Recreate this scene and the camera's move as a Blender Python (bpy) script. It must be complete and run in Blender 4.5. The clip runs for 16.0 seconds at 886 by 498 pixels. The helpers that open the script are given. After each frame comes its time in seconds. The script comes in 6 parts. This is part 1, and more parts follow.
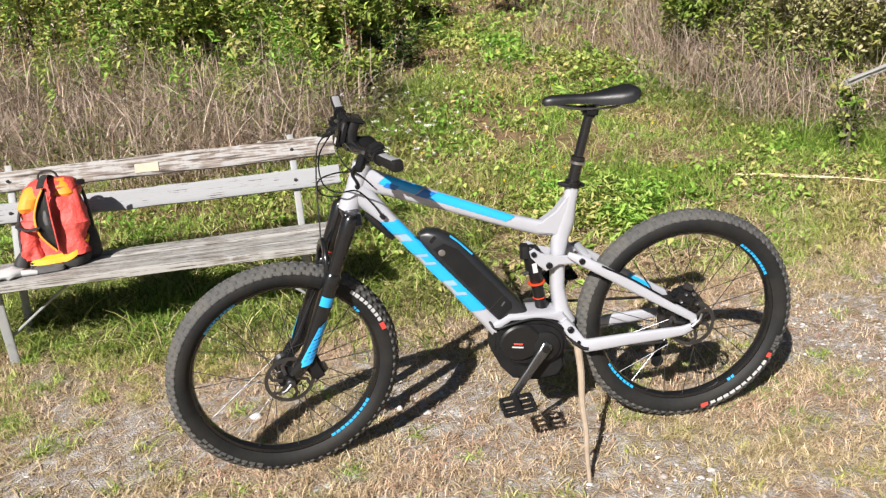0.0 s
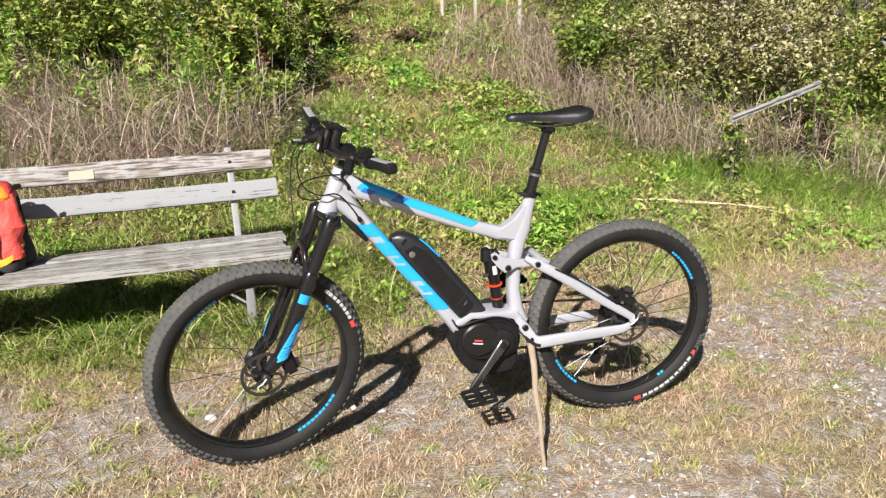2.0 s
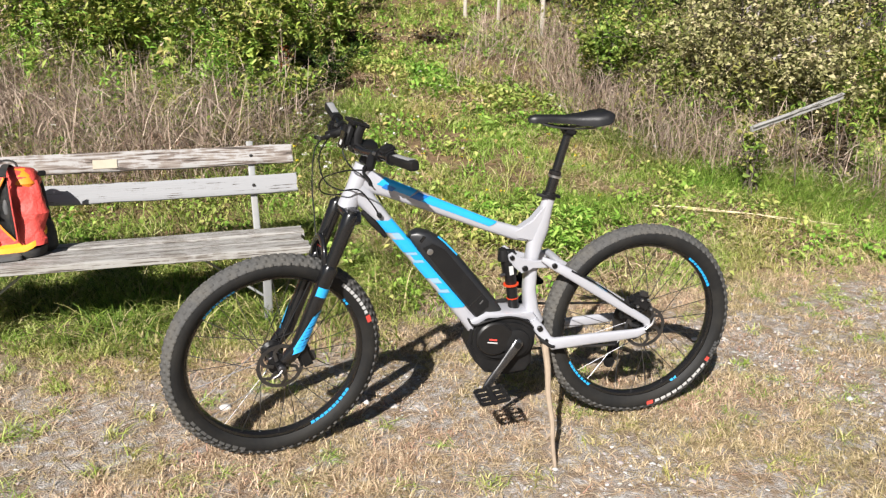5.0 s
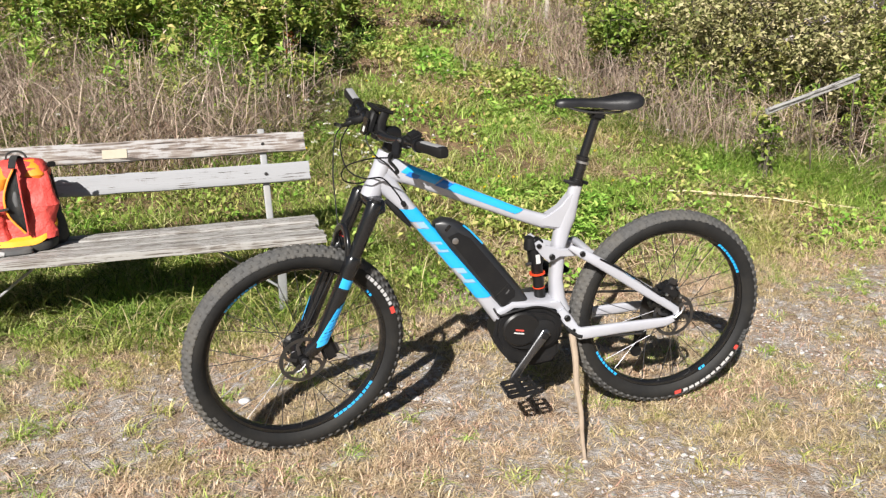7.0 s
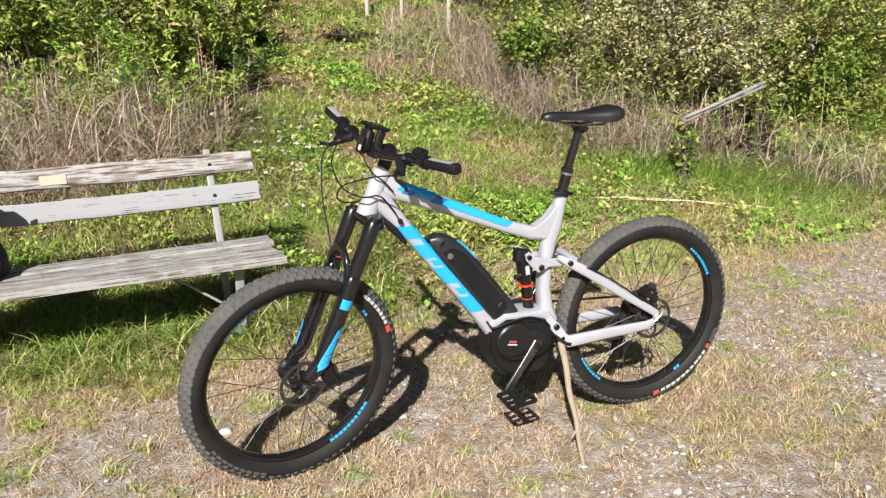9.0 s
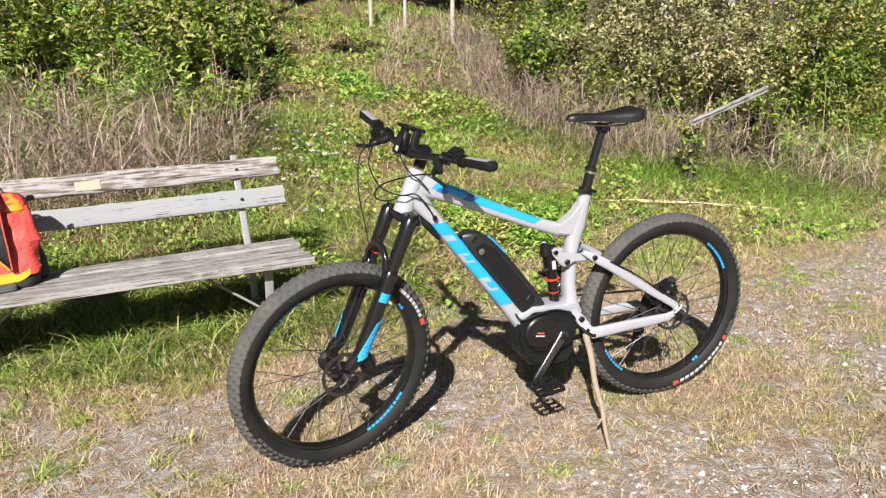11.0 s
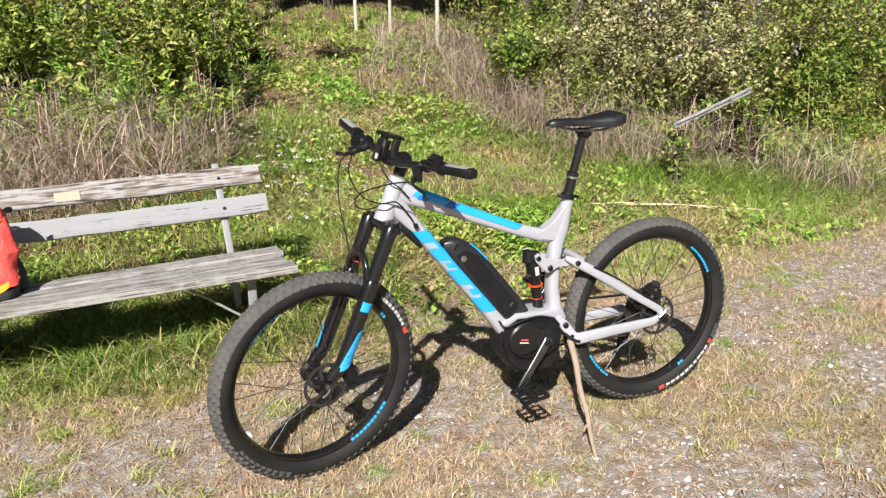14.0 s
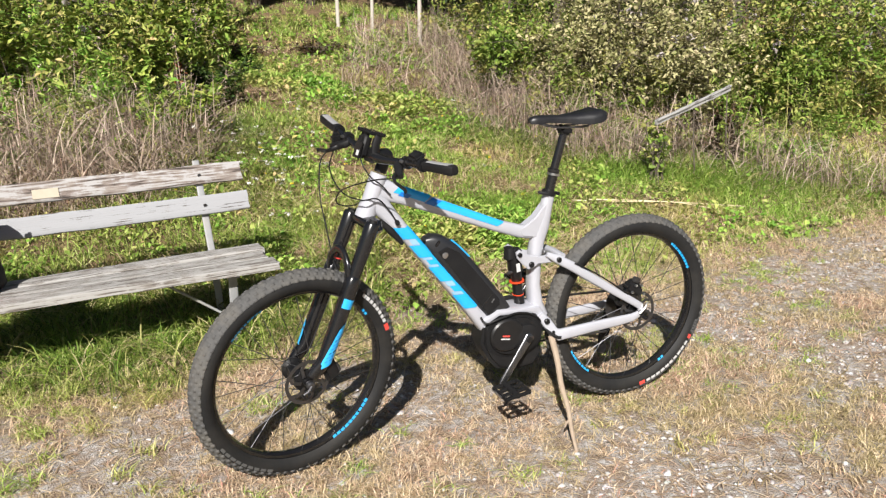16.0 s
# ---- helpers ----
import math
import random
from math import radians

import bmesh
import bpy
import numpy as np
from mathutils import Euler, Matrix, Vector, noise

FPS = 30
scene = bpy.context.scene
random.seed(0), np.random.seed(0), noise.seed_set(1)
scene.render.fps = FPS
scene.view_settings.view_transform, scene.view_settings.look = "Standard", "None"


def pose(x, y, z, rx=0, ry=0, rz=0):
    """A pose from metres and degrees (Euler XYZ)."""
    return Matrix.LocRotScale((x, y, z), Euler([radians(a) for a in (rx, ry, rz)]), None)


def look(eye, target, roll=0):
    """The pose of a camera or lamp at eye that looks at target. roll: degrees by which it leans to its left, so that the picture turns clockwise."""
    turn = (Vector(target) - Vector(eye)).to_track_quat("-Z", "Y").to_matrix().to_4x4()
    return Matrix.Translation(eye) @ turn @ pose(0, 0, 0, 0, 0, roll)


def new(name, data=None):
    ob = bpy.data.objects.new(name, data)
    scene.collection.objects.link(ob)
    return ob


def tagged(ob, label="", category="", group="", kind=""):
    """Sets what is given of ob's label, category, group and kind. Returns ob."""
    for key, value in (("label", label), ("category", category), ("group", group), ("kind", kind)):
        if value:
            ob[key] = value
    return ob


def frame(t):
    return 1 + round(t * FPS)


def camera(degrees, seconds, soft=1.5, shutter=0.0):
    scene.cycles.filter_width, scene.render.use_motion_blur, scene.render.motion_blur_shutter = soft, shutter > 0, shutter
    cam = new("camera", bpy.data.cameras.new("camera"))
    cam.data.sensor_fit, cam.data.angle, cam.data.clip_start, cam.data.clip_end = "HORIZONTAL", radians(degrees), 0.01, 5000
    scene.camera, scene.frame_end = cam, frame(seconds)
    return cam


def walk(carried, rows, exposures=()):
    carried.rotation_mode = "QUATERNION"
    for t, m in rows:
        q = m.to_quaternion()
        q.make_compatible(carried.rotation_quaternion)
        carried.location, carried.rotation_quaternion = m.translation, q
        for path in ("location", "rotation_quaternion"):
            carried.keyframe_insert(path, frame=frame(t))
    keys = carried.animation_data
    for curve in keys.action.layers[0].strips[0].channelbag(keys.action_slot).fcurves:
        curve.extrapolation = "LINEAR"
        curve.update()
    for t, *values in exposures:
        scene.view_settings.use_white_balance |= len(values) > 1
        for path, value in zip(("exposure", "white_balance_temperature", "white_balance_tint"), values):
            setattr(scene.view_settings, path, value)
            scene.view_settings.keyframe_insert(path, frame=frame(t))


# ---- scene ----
cam = camera(55.7, 16.0, 1.3)
PATH = [
    (0, (-0.067, -2.524, 1.36), (-0.566, -0.676, 0.778), -4.9),
    (0.5, (-0.174, -2.615, 1.353), (-0.424, -0.71, 0.799), -4.9),
    (1, (-0.269, -2.713, 1.347), (-0.495, -0.798, 0.815), -4.5),
    (1.5, (-0.306, -2.75, 1.345), (-0.525, -0.842, 0.788), -2.3),
    (2, (-0.314, -2.772, 1.347), (-0.515, -0.854, 0.819), -1.7),
    (2.5, (-0.326, -2.768, 1.343), (-0.531, -0.847, 0.822), -0.5),
    (3, (-0.323, -2.774, 1.343), (-0.533, -0.853, 0.827), -0.2),
    (5.5, (-0.323, -2.794, 1.341), (-0.562, -0.88, 0.81), -0.1),
    (6, (-0.343, -2.793, 1.341), (-0.583, -0.883, 0.797), -0.1),
    (6.5, (-0.374, -2.793, 1.342), (-0.618, -0.884, 0.799), -0.1),
    (7, (-0.408, -2.736, 1.332), (-0.642, -0.829, 0.777), -0.7),
    (7.5, (-0.484, -2.644, 1.337), (-0.634, -0.731, 0.772), -0.9),
    (8, (-0.55, -2.581, 1.354), (-0.676, -0.67, 0.779), -0.9),
    (8.5, (-0.621, -2.641, 1.358), (-0.634, -0.718, 0.809), -0.5),
    (8.7, (-0.674, -2.688, 1.352), (-0.649, -0.762, 0.811), -0.9),
    (10.8, (-0.831, -2.884, 1.341), (-0.783, -0.95, 0.834), -1.4),
    (11, (-0.84, -2.879, 1.341), (-0.801, -0.946, 0.832), -1.6),
    (11.5, (-0.844, -2.874, 1.345), (-0.823, -0.943, 0.824), -1.7),
    (12, (-0.846, -2.881, 1.347), (-0.851, -0.95, 0.827), -1.9),
    (12.5, (-0.843, -2.871, 1.354), (-0.837, -0.938, 0.842), -2.0),
    (13, (-0.823, -2.868, 1.348), (-0.792, -0.932, 0.845), -1.9),
    (13.5, (-0.815, -2.862, 1.348), (-0.761, -0.927, 0.846), -2.1),
    (14, (-0.813, -2.858, 1.348), (-0.75, -0.923, 0.846), -2.2),
    (14.5, (-0.802, -2.856, 1.352), (-0.71, -0.923, 0.847), -2.1),
    (15, (-0.806, -2.86, 1.35), (-0.721, -0.925, 0.853), -2.0),
    (15.5, (-0.81, -2.861, 1.344), (-0.712, -0.928, 0.841), -1.8),
    (16, (-0.808, -2.861, 1.347), (-0.705, -0.93, 0.837), -2.0),
]
walk(cam, [(t, look(eye, target, roll)) for t, eye, target, roll in PATH], [(0.0, 0.91), (16.0, 0.91)])

# ---- world and sun ----
SUN_EL, SUN_AZ = 36.0, 10.0            # shadows run towards +y, a little to +x
world = bpy.data.worlds.new("world")
scene.world = world
world.use_nodes = True
wn = world.node_tree
sky = wn.nodes.new("ShaderNodeTexSky")
sky.sky_type, sky.sun_disc = "NISHITA", False
sky.sun_elevation, sky.sun_rotation = radians(SUN_EL), radians(180 + SUN_AZ)
wn.links.new(sky.outputs[0], wn.nodes["Background"].inputs[0])
wn.nodes["Background"].inputs[1].default_value = 0.024
lamp = bpy.data.lights.new("sun", "SUN")
lamp.energy, lamp.angle, lamp.color = 5.0, radians(0.53), (1.0, 0.96, 0.91)
sun = new("sun", lamp)
away = Vector((math.sin(radians(SUN_AZ)) * math.cos(radians(SUN_EL)), math.cos(radians(SUN_AZ)) * math.cos(radians(SUN_EL)), -math.sin(radians(SUN_EL))))
sun.matrix_world = look(Vector((0, 0, 8)) - away * 10, Vector((0, 0, 8)))


# ---- materials ----
def nodes_of(name):
    m = bpy.data.materials.new(name)
    m.use_nodes = True
    return m, m.node_tree.nodes, m.node_tree.links, m.node_tree.nodes["Principled BSDF"]


def ramp_node(n, stops):
    r = n.new("ShaderNodeValToRGB")
    while len(r.color_ramp.elements) < len(stops):
        r.color_ramp.elements.new(0.5)
    for e, (p, c) in zip(r.color_ramp.elements, stops):
        e.position, e.color = p, (*c, 1)
    return r


def noise_node(n, l, scale, detail=4.0, rough=0.6, coord="Object"):
    t = n.new("ShaderNodeTexCoord")
    x = n.new("ShaderNodeTexNoise")
    x.inputs["Scale"].default_value, x.inputs["Detail"].default_value, x.inputs["Roughness"].default_value = scale, detail, rough
    l.new(t.outputs[coord], x.inputs["Vector"])
    return x


def mixed(n, l, fac, a, b, mode="MIX"):
    x = n.new("ShaderNodeMix")
    x.data_type, x.blend_type = "RGBA", mode
    for socket, v in ((x.inputs[0], fac), (x.inputs[6], a), (x.inputs[7], b)):
        if isinstance(v, (int, float)):
            socket.default_value = v
        elif isinstance(v, tuple):
            socket.default_value = (*v, 1)
        else:
            l.new(v, socket)
    return x.outputs[2]


def bumped(n, l, p, height, strength, distance=0.002):
    b = n.new("ShaderNodeBump")
    b.inputs["Strength"].default_value, b.inputs["Distance"].default_value = strength, distance
    l.new(height, b.inputs["Height"])
    l.new(b.outputs[0], p.inputs["Normal"])


def surface(name, c1, c2, scale=30.0, rough=0.5, metal=0.0, bump=0.15, dirt=0.0, coat=0.0, dist=0.001):
    """A worn surface: two tones in fine grain, coarse smudges in the roughness, slight relief, some dust."""
    m, n, l, p = nodes_of(name)
    fine = noise_node(n, l, scale)
    big = noise_node(n, l, scale * 0.12, 3)
    col = mixed(n, l, fine.outputs[0], c1, c2)
    if dirt:
        r = ramp_node(n, [(0.45, (0, 0, 0)), (0.75, (dirt, dirt, dirt))])
        l.new(big.outputs[0], r.inputs[0])
        col = mixed(n, l, r.outputs[0], col, (0.33, 0.28, 0.2))
    l.new(col, p.inputs["Base Color"])
    k = n.new("ShaderNodeMapRange")
    k.inputs["To Min"].default_value, k.inputs["To Max"].default_value = rough * 0.75, min(1, rough * 1.3)
    l.new(big.outputs[0], k.inputs["Value"])
    l.new(k.outputs[0], p.inputs["Roughness"])
    p.inputs["Metallic"].default_value = metal
    p.inputs["Coat Weight"].default_value = coat
    p.inputs["Coat Roughness"].default_value = 0.15
    if bump:
        bumped(n, l, p, fine.outputs[0], bump, dist)
    return m


def leafy(name, stops, patch=None, patch_scale=1.2, through_light=0.28, rough=0.55):
    """Leaves and blades: every blade its own tone, drifting over the patch, light passing through."""
    m, n, l, p = nodes_of(name)
    g = n.new("ShaderNodeNewGeometry")
    r = ramp_node(n, stops)
    l.new(g.outputs["Random Per Island"], r.inputs[0])
    col = r.outputs[0]
    if patch:
        x = noise_node(n, l, patch_scale, 4)
        q = ramp_node(n, [(0.42, (0, 0, 0)), (0.62, (1, 1, 1))])
        l.new(x.outputs[0], q.inputs[0])
        r2 = ramp_node(n, patch)
        l.new(g.outputs["Random Per Island"], r2.inputs[0])
        col = mixed(n, l, q.outputs[0], col, r2.outputs[0])
    l.new(col, p.inputs["Base Color"])
    p.inputs["Roughness"].default_value = rough
    p.inputs["Specular IOR Level"].default_value = 0.2
    t = n.new("ShaderNodeBsdfTranslucent")
    l.new(col, t.inputs[0])
    s = n.new("ShaderNodeMixShader")
    s.inputs[0].default_value = 0.85 * through_light
    l.new(p.outputs[0], s.inputs[1])
    l.new(t.outputs[0], s.inputs[2])
    l.new(s.outputs[0], n["Material Output"].inputs["Surface"])
    return m


def ground_material():
    """Trodden gravel track with dry thatch, giving way to soil under the meadow."""
    m, n, l, p = nodes_of("track_and_soil")
    t = n.new("ShaderNodeTexCoord")
    grit = noise_node(n, l, 160, 6, 0.7)
    mid = noise_node(n, l, 15, 6, 0.65)
    big = noise_node(n, l, 1.1, 5, 0.6)
    v = n.new("ShaderNodeTexVoronoi")
    v.inputs["Scale"].default_value = 75
    l.new(t.outputs["Object"], v.inputs["Vector"])
    stone = ramp_node(n, [(0.0, (0.19, 0.165, 0.14)), (0.5, (0.35, 0.325, 0.30)), (1.0, (0.55, 0.53, 0.52))])
    l.new(v.outputs["Color"], stone.inputs[0])
    small = n.new("ShaderNodeTexVoronoi")
    small.inputs["Scale"].default_value = 150
    l.new(t.outputs["Object"], small.inputs["Vector"])
    chips = ramp_node(n, [(0.0, (0.12, 0.098, 0.082)), (0.5, (0.34, 0.31, 0.285)), (1.0, (0.60, 0.575, 0.555))])
    l.new(small.outputs["Color"], chips.inputs[0])
    pick = ramp_node(n, [(0.42, (0, 0, 0)), (0.52, (1, 1, 1))])
    l.new(grit.outputs[0], pick.inputs[0])
    stones = mixed(n, l, pick.outputs[0], chips.outputs[0], stone.outputs[0])
    thatch = ramp_node(n, [(0.25, (0.085, 0.06, 0.042)), (0.5, (0.235, 0.17, 0.118)), (0.8, (0.44, 0.35, 0.255))])
    l.new(grit.outputs[0], thatch.inputs[0])
    where = ramp_node(n, [(0.40, (0, 0, 0)), (0.60, (1, 1, 1))])
    l.new(mid.outputs[0], where.inputs[0])
    track = mixed(n, l, where.outputs[0], thatch.outputs[0], stones)
    soil = ramp_node(n, [(0.3, (0.060, 0.052, 0.022)), (0.7, (0.26, 0.165, 0.10))])
    l.new(mid.outputs[0], soil.inputs[0])
    # distance across the track decides: gravel in front, soil under the meadow
    d = n.new("ShaderNodeVectorMath")
    d.operation = "DOT_PRODUCT"
    d.inputs[1].default_value = (-0.418, 0.909, 0)
    l.new(t.outputs["Object"], d.inputs[0])
    a = n.new("ShaderNodeMath")
    a.operation = "MULTIPLY_ADD"
    a.inputs[1].default_value = 1.4
    l.new(big.outputs[0], a.inputs[0])
    l.new(d.outputs["Value"], a.inputs[2])
    k = n.new("ShaderNodeMapRange")
    k.inputs["From Min"].default_value, k.inputs["From Max"].default_value = 1.55, 2.15
    l.new(a.outputs[0], k.inputs["Value"])
    l.new(mixed(n, l, k.outputs[0], track, soil.outputs[0]), p.inputs["Base Color"])
    p.inputs["Roughness"].default_value = 0.95
    p.inputs["Specular IOR Level"].default_value = 0.2
    bumped(n, l, p, mixed(n, l, 0.5, grit.outputs[0], small.outputs["Distance"]), 0.8, 0.010)
    return m


def weathered_wood(name, c1, c2, c3, axis_scale, cover=0.42):
    """Greyed board with flaking white paint and long dark grain."""
    m, n, l, p = nodes_of(name)
    t = n.new("ShaderNodeTexCoord")
    mp = n.new("ShaderNodeMapping")
    mp.inputs["Scale"].default_value = axis_scale
    l.new(t.outputs["Object"], mp.inputs[0])
    grain = n.new("ShaderNodeTexNoise")
    grain.inputs["Scale"].default_value, grain.inputs["Detail"].default_value = 6, 8
    l.new(mp.outputs[0], grain.inputs["Vector"])
    flake = noise_node(n, l, 14, 6, 0.7)
    wood = ramp_node(n, [(0.34, (0.03, 0.024, 0.02)), (0.42, c2), (0.56, c1)])
    l.new(grain.outputs[0], wood.inputs[0])
    mask = mixed(n, l, 0.55, flake.outputs[0], grain.outputs[0])
    r = ramp_node(n, [(cover, (0, 0, 0)), (cover + 0.06, (1, 1, 1))])
    l.new(mask, r.inputs[0])
    l.new(mixed(n, l, r.outputs[0], wood.outputs[0], c3), p.inputs["Base Color"])
    p.inputs["Roughness"].default_value = 0.85
    bumped(n, l, p, mask, 0.7, 0.004)
    return m


def stone_material():
    """Mixed limestone pebbles: every pebble its own grey, finely pitted."""
    m, n, l, p = nodes_of("mixed_limestone")
    g = n.new("ShaderNodeNewGeometry")
    r = ramp_node(n, [(0.0, (0.20, 0.175, 0.155)), (0.35, (0.33, 0.305, 0.29)), (0.75, (0.43, 0.41, 0.40)), (1.0, (0.52, 0.51, 0.505))])
    l.new(g.outputs["Random Per Island"], r.inputs[0])
    fine = noise_node(n, l, 90, 5)
    l.new(mixed(n, l, 0.45, r.outputs[0], fine.outputs["Color"], "SOFT_LIGHT"), p.inputs["Base Color"])
    p.inputs["Roughness"].default_value = 0.9
    bumped(n, l, p, fine.outputs[0], 0.4, 0.001)
    return m


SILVER = surface("silver_paint", (0.35, 0.355, 0.39), (0.42, 0.425, 0.465), 14, 0.34, 0.12, 0.02, 0.06, 0.5)
BLUE = surface("cyan_paint", (0.012, 0.30, 0.66), (0.016, 0.36, 0.74), 14, 0.36, 0, 0.02, 0.05, 0.4)
PALEBLUE = surface("pale_blue_paint", (0.20, 0.36, 0.50), (0.25, 0.41, 0.55), 14, 0.36, 0, 0.02, 0.05, 0.4)
BATTERY = surface("satin_battery_plastic", (0.010, 0.011, 0.013), (0.018, 0.019, 0.022), 90, 0.38, 0, 0.12, 0.03)
GRIPPAD = surface("pale_grip_rubber", (0.20, 0.20, 0.205), (0.30, 0.30, 0.305), 110, 0.45, 0, 0.25, 0.05)
DEEPBLUE = surface("deep_blue_paint", (0.0, 0.12, 0.42), (0.01, 0.15, 0.48), 14, 0.36, 0, 0.02, 0.04, 0.4)
BLACK = surface("black_anodised_metal", (0.006, 0.006, 0.0065), (0.012, 0.012, 0.013), 60, 0.36, 0.1, 0.06, 0.015)
GLOSSBLACK = surface("gloss_black_paint", (0.005, 0.005, 0.0055), (0.009, 0.009, 0.010), 20, 0.22, 0, 0.02, 0.012, 0.4)
PLASTIC = surface("black_moulded_plastic", (0.0045, 0.0045, 0.005), (0.010, 0.010, 0.011), 130, 0.55, 0, 0.2, 0.012)
VINYL = surface("black_saddle_vinyl", (0.006, 0.006, 0.007), (0.013, 0.013, 0.015), 240, 0.4, 0, 0.25, 0.015)
TYRE = surface("dusty_tyre_rubber", (0.008, 0.008, 0.0085), (0.018, 0.018, 0.018), 60, 0.62, 0, 0.3, 0.03)
STEEL = surface("brushed_steel", (0.42, 0.42, 0.43), (0.62, 0.62, 0.63), 80, 0.3, 1.0, 0.05, 0.08)
DARKSTEEL = surface("dark_steel", (0.07, 0.07, 0.075), (0.16, 0.16, 0.17), 70, 0.35, 0.9, 0.06, 0.1)
WHITE = surface("white_print", (0.40, 0.40, 0.40), (0.52, 0.52, 0.52), 60, 0.6, 0, 0.02, 0.1)
GREYPRINT = surface("grey_print", (0.045, 0.045, 0.047), (0.085, 0.085, 0.085), 60, 0.7, 0, 0.02, 0.1)
RED = surface("red_print", (0.55, 0.04, 0.035), (0.65, 0.07, 0.05), 60, 0.5, 0, 0.02, 0.08)
ORANGE = surface("orange_anodised", (0.68, 0.055, 0.018), (0.78, 0.085, 0.025), 40, 0.35, 0.3, 0.02)
TREAD = surface("dusty_tread_rubber", (0.042, 0.042, 0.042), (0.10, 0.098, 0.095), 90, 0.8, 0, 0.4, 0.12)
CRANK = surface("polished_dark_alloy", (0.10, 0.10, 0.105), (0.17, 0.17, 0.175), 30, 0.24, 0.9, 0.02, 0.02)
STONE = stone_material()
STICKWOOD = surface("barkless_stick", (0.20, 0.15, 0.11), (0.36, 0.285, 0.21), 45, 0.8, 0, 0.5, 0.1, 0, 0.003)
BOARD = weathered_wood("bench_board", (0.27, 0.245, 0.225), (0.16, 0.135, 0.12), (0.265, 0.268, 0.278), (0.9, 34, 34), 0.37)
PEELED = weathered_wood("peeling_bench_board", (0.25, 0.22, 0.195), (0.14, 0.11, 0.095), (0.31, 0.30, 0.295), (1.2, 16, 16), 0.485)
SEATBOARD = weathered_wood("bench_seat_board", (0.26, 0.243, 0.22), (0.13, 0.112, 0.098), (0.31, 0.30, 0.285), (0.9, 34, 34), 0.46)
PLANK = weathered_wood("old_plank", (0.26, 0.25, 0.24), (0.16, 0.15, 0.145), (0.31, 0.305, 0.295), (1.2, 20, 20))
LEG = surface("flaking_white_metal", (0.20, 0.205, 0.21), (0.29, 0.295, 0.30), 40, 0.6, 0.1, 0.3, 0.35)
BAGRED = surface("coral_red_nylon", (0.48, 0.045, 0.036), (0.60, 0.075, 0.060), 22, 0.6, 0, 1.0, 0.0, 0, 0.012)
BAGORANGE = surface("orange_nylon", (0.72, 0.20, 0.012), (0.82, 0.30, 0.02), 120, 0.6, 0, 0.4, 0.06, 0, 0.002)
BAGYELLOW = surface("yellow_nylon", (0.66, 0.30, 0.010), (0.78, 0.40, 0.02), 120, 0.6, 0, 0.4, 0.06, 0, 0.002)
BAGBLACK = surface("black_webbing", (0.012, 0.012, 0.013), (0.03, 0.03, 0.03), 200, 0.7, 0, 0.4, 0.1)
BARK = surface("pale_bark", (0.30, 0.27, 0.23), (0.52, 0.48, 0.42), 25, 0.9, 0, 0.6, 0.2, 0, 0.01)
DARKBARK = surface("dark_bark", (0.05, 0.04, 0.03), (0.12, 0.095, 0.07), 20, 0.9, 0, 0.7, 0.1, 0, 0.015)
GROUND = ground_material()
DRY = leafy("dry_straw", [(0.0, (0.27, 0.172, 0.105)), (0.4, (0.52, 0.385, 0.26)), (0.8, (0.74, 0.60, 0.435)), (1.0, (0.52, 0.265, 0.20))],
            [(0.0, (0.23, 0.20, 0.075)), (0.5, (0.46, 0.37, 0.20)), (1.0, (0.70, 0.57, 0.39))], 2.0, 0.2)
GRASS = leafy("meadow_grass", [(0.0, (0.120, 0.222, 0.028)), (0.35, (0.220, 0.366, 0.051)), (0.65, (0.337, 0.496, 0.091)), (0.85, (0.448, 0.536, 0.163)), (1.0, (0.597, 0.641, 0.286))],
              [(0.0, (0.246, 0.259, 0.062)), (0.45, (0.456, 0.443, 0.136)), (0.8, (0.616, 0.505, 0.246)), (1.0, (0.739, 0.579, 0.369))], 1.3, 0.32)
# straw mix of its own; greens dimmed below meadow_grass for shade near the bench
LONGGRASS = leafy("long_mixed_grass_dimmed", [(0.0, (0.045, 0.09, 0.014)), (0.4, (0.12, 0.20, 0.028)), (0.7, (0.25, 0.33, 0.06)), (0.88, (0.40, 0.38, 0.14)), (1.0, (0.60, 0.50, 0.31))],
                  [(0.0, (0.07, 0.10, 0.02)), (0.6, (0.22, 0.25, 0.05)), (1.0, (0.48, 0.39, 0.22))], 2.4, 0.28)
LUSH = leafy("lush_grass", [(0.0, (0.09, 0.17, 0.022)), (0.6, (0.20, 0.32, 0.045)), (1.0, (0.34, 0.42, 0.10))], None, 1, 0.32)
HERB = leafy("broad_herb_leaves", [(0.0, (0.098, 0.212, 0.028)), (0.45, (0.196, 0.373, 0.050)), (0.8, (0.314, 0.513, 0.090)), (0.93, (0.421, 0.513, 0.132)), (1.0, (0.450, 0.384, 0.121))],
             [(0.0, (0.165, 0.213, 0.045)), (0.5, (0.341, 0.381, 0.095)), (0.85, (0.484, 0.448, 0.168)), (1.0, (0.550, 0.381, 0.202))], 1.7, 0.3)
STALK = leafy("dead_stalks", [(0.0, (0.15, 0.105, 0.08)), (0.5, (0.36, 0.275, 0.205)), (0.85, (0.58, 0.475, 0.38)), (1.0, (0.34, 0.18, 0.13))],
              [(0.0, (0.14, 0.105, 0.085)), (0.6, (0.34, 0.26, 0.21)), (1.0, (0.54, 0.45, 0.37))], 2.5, 0.12)
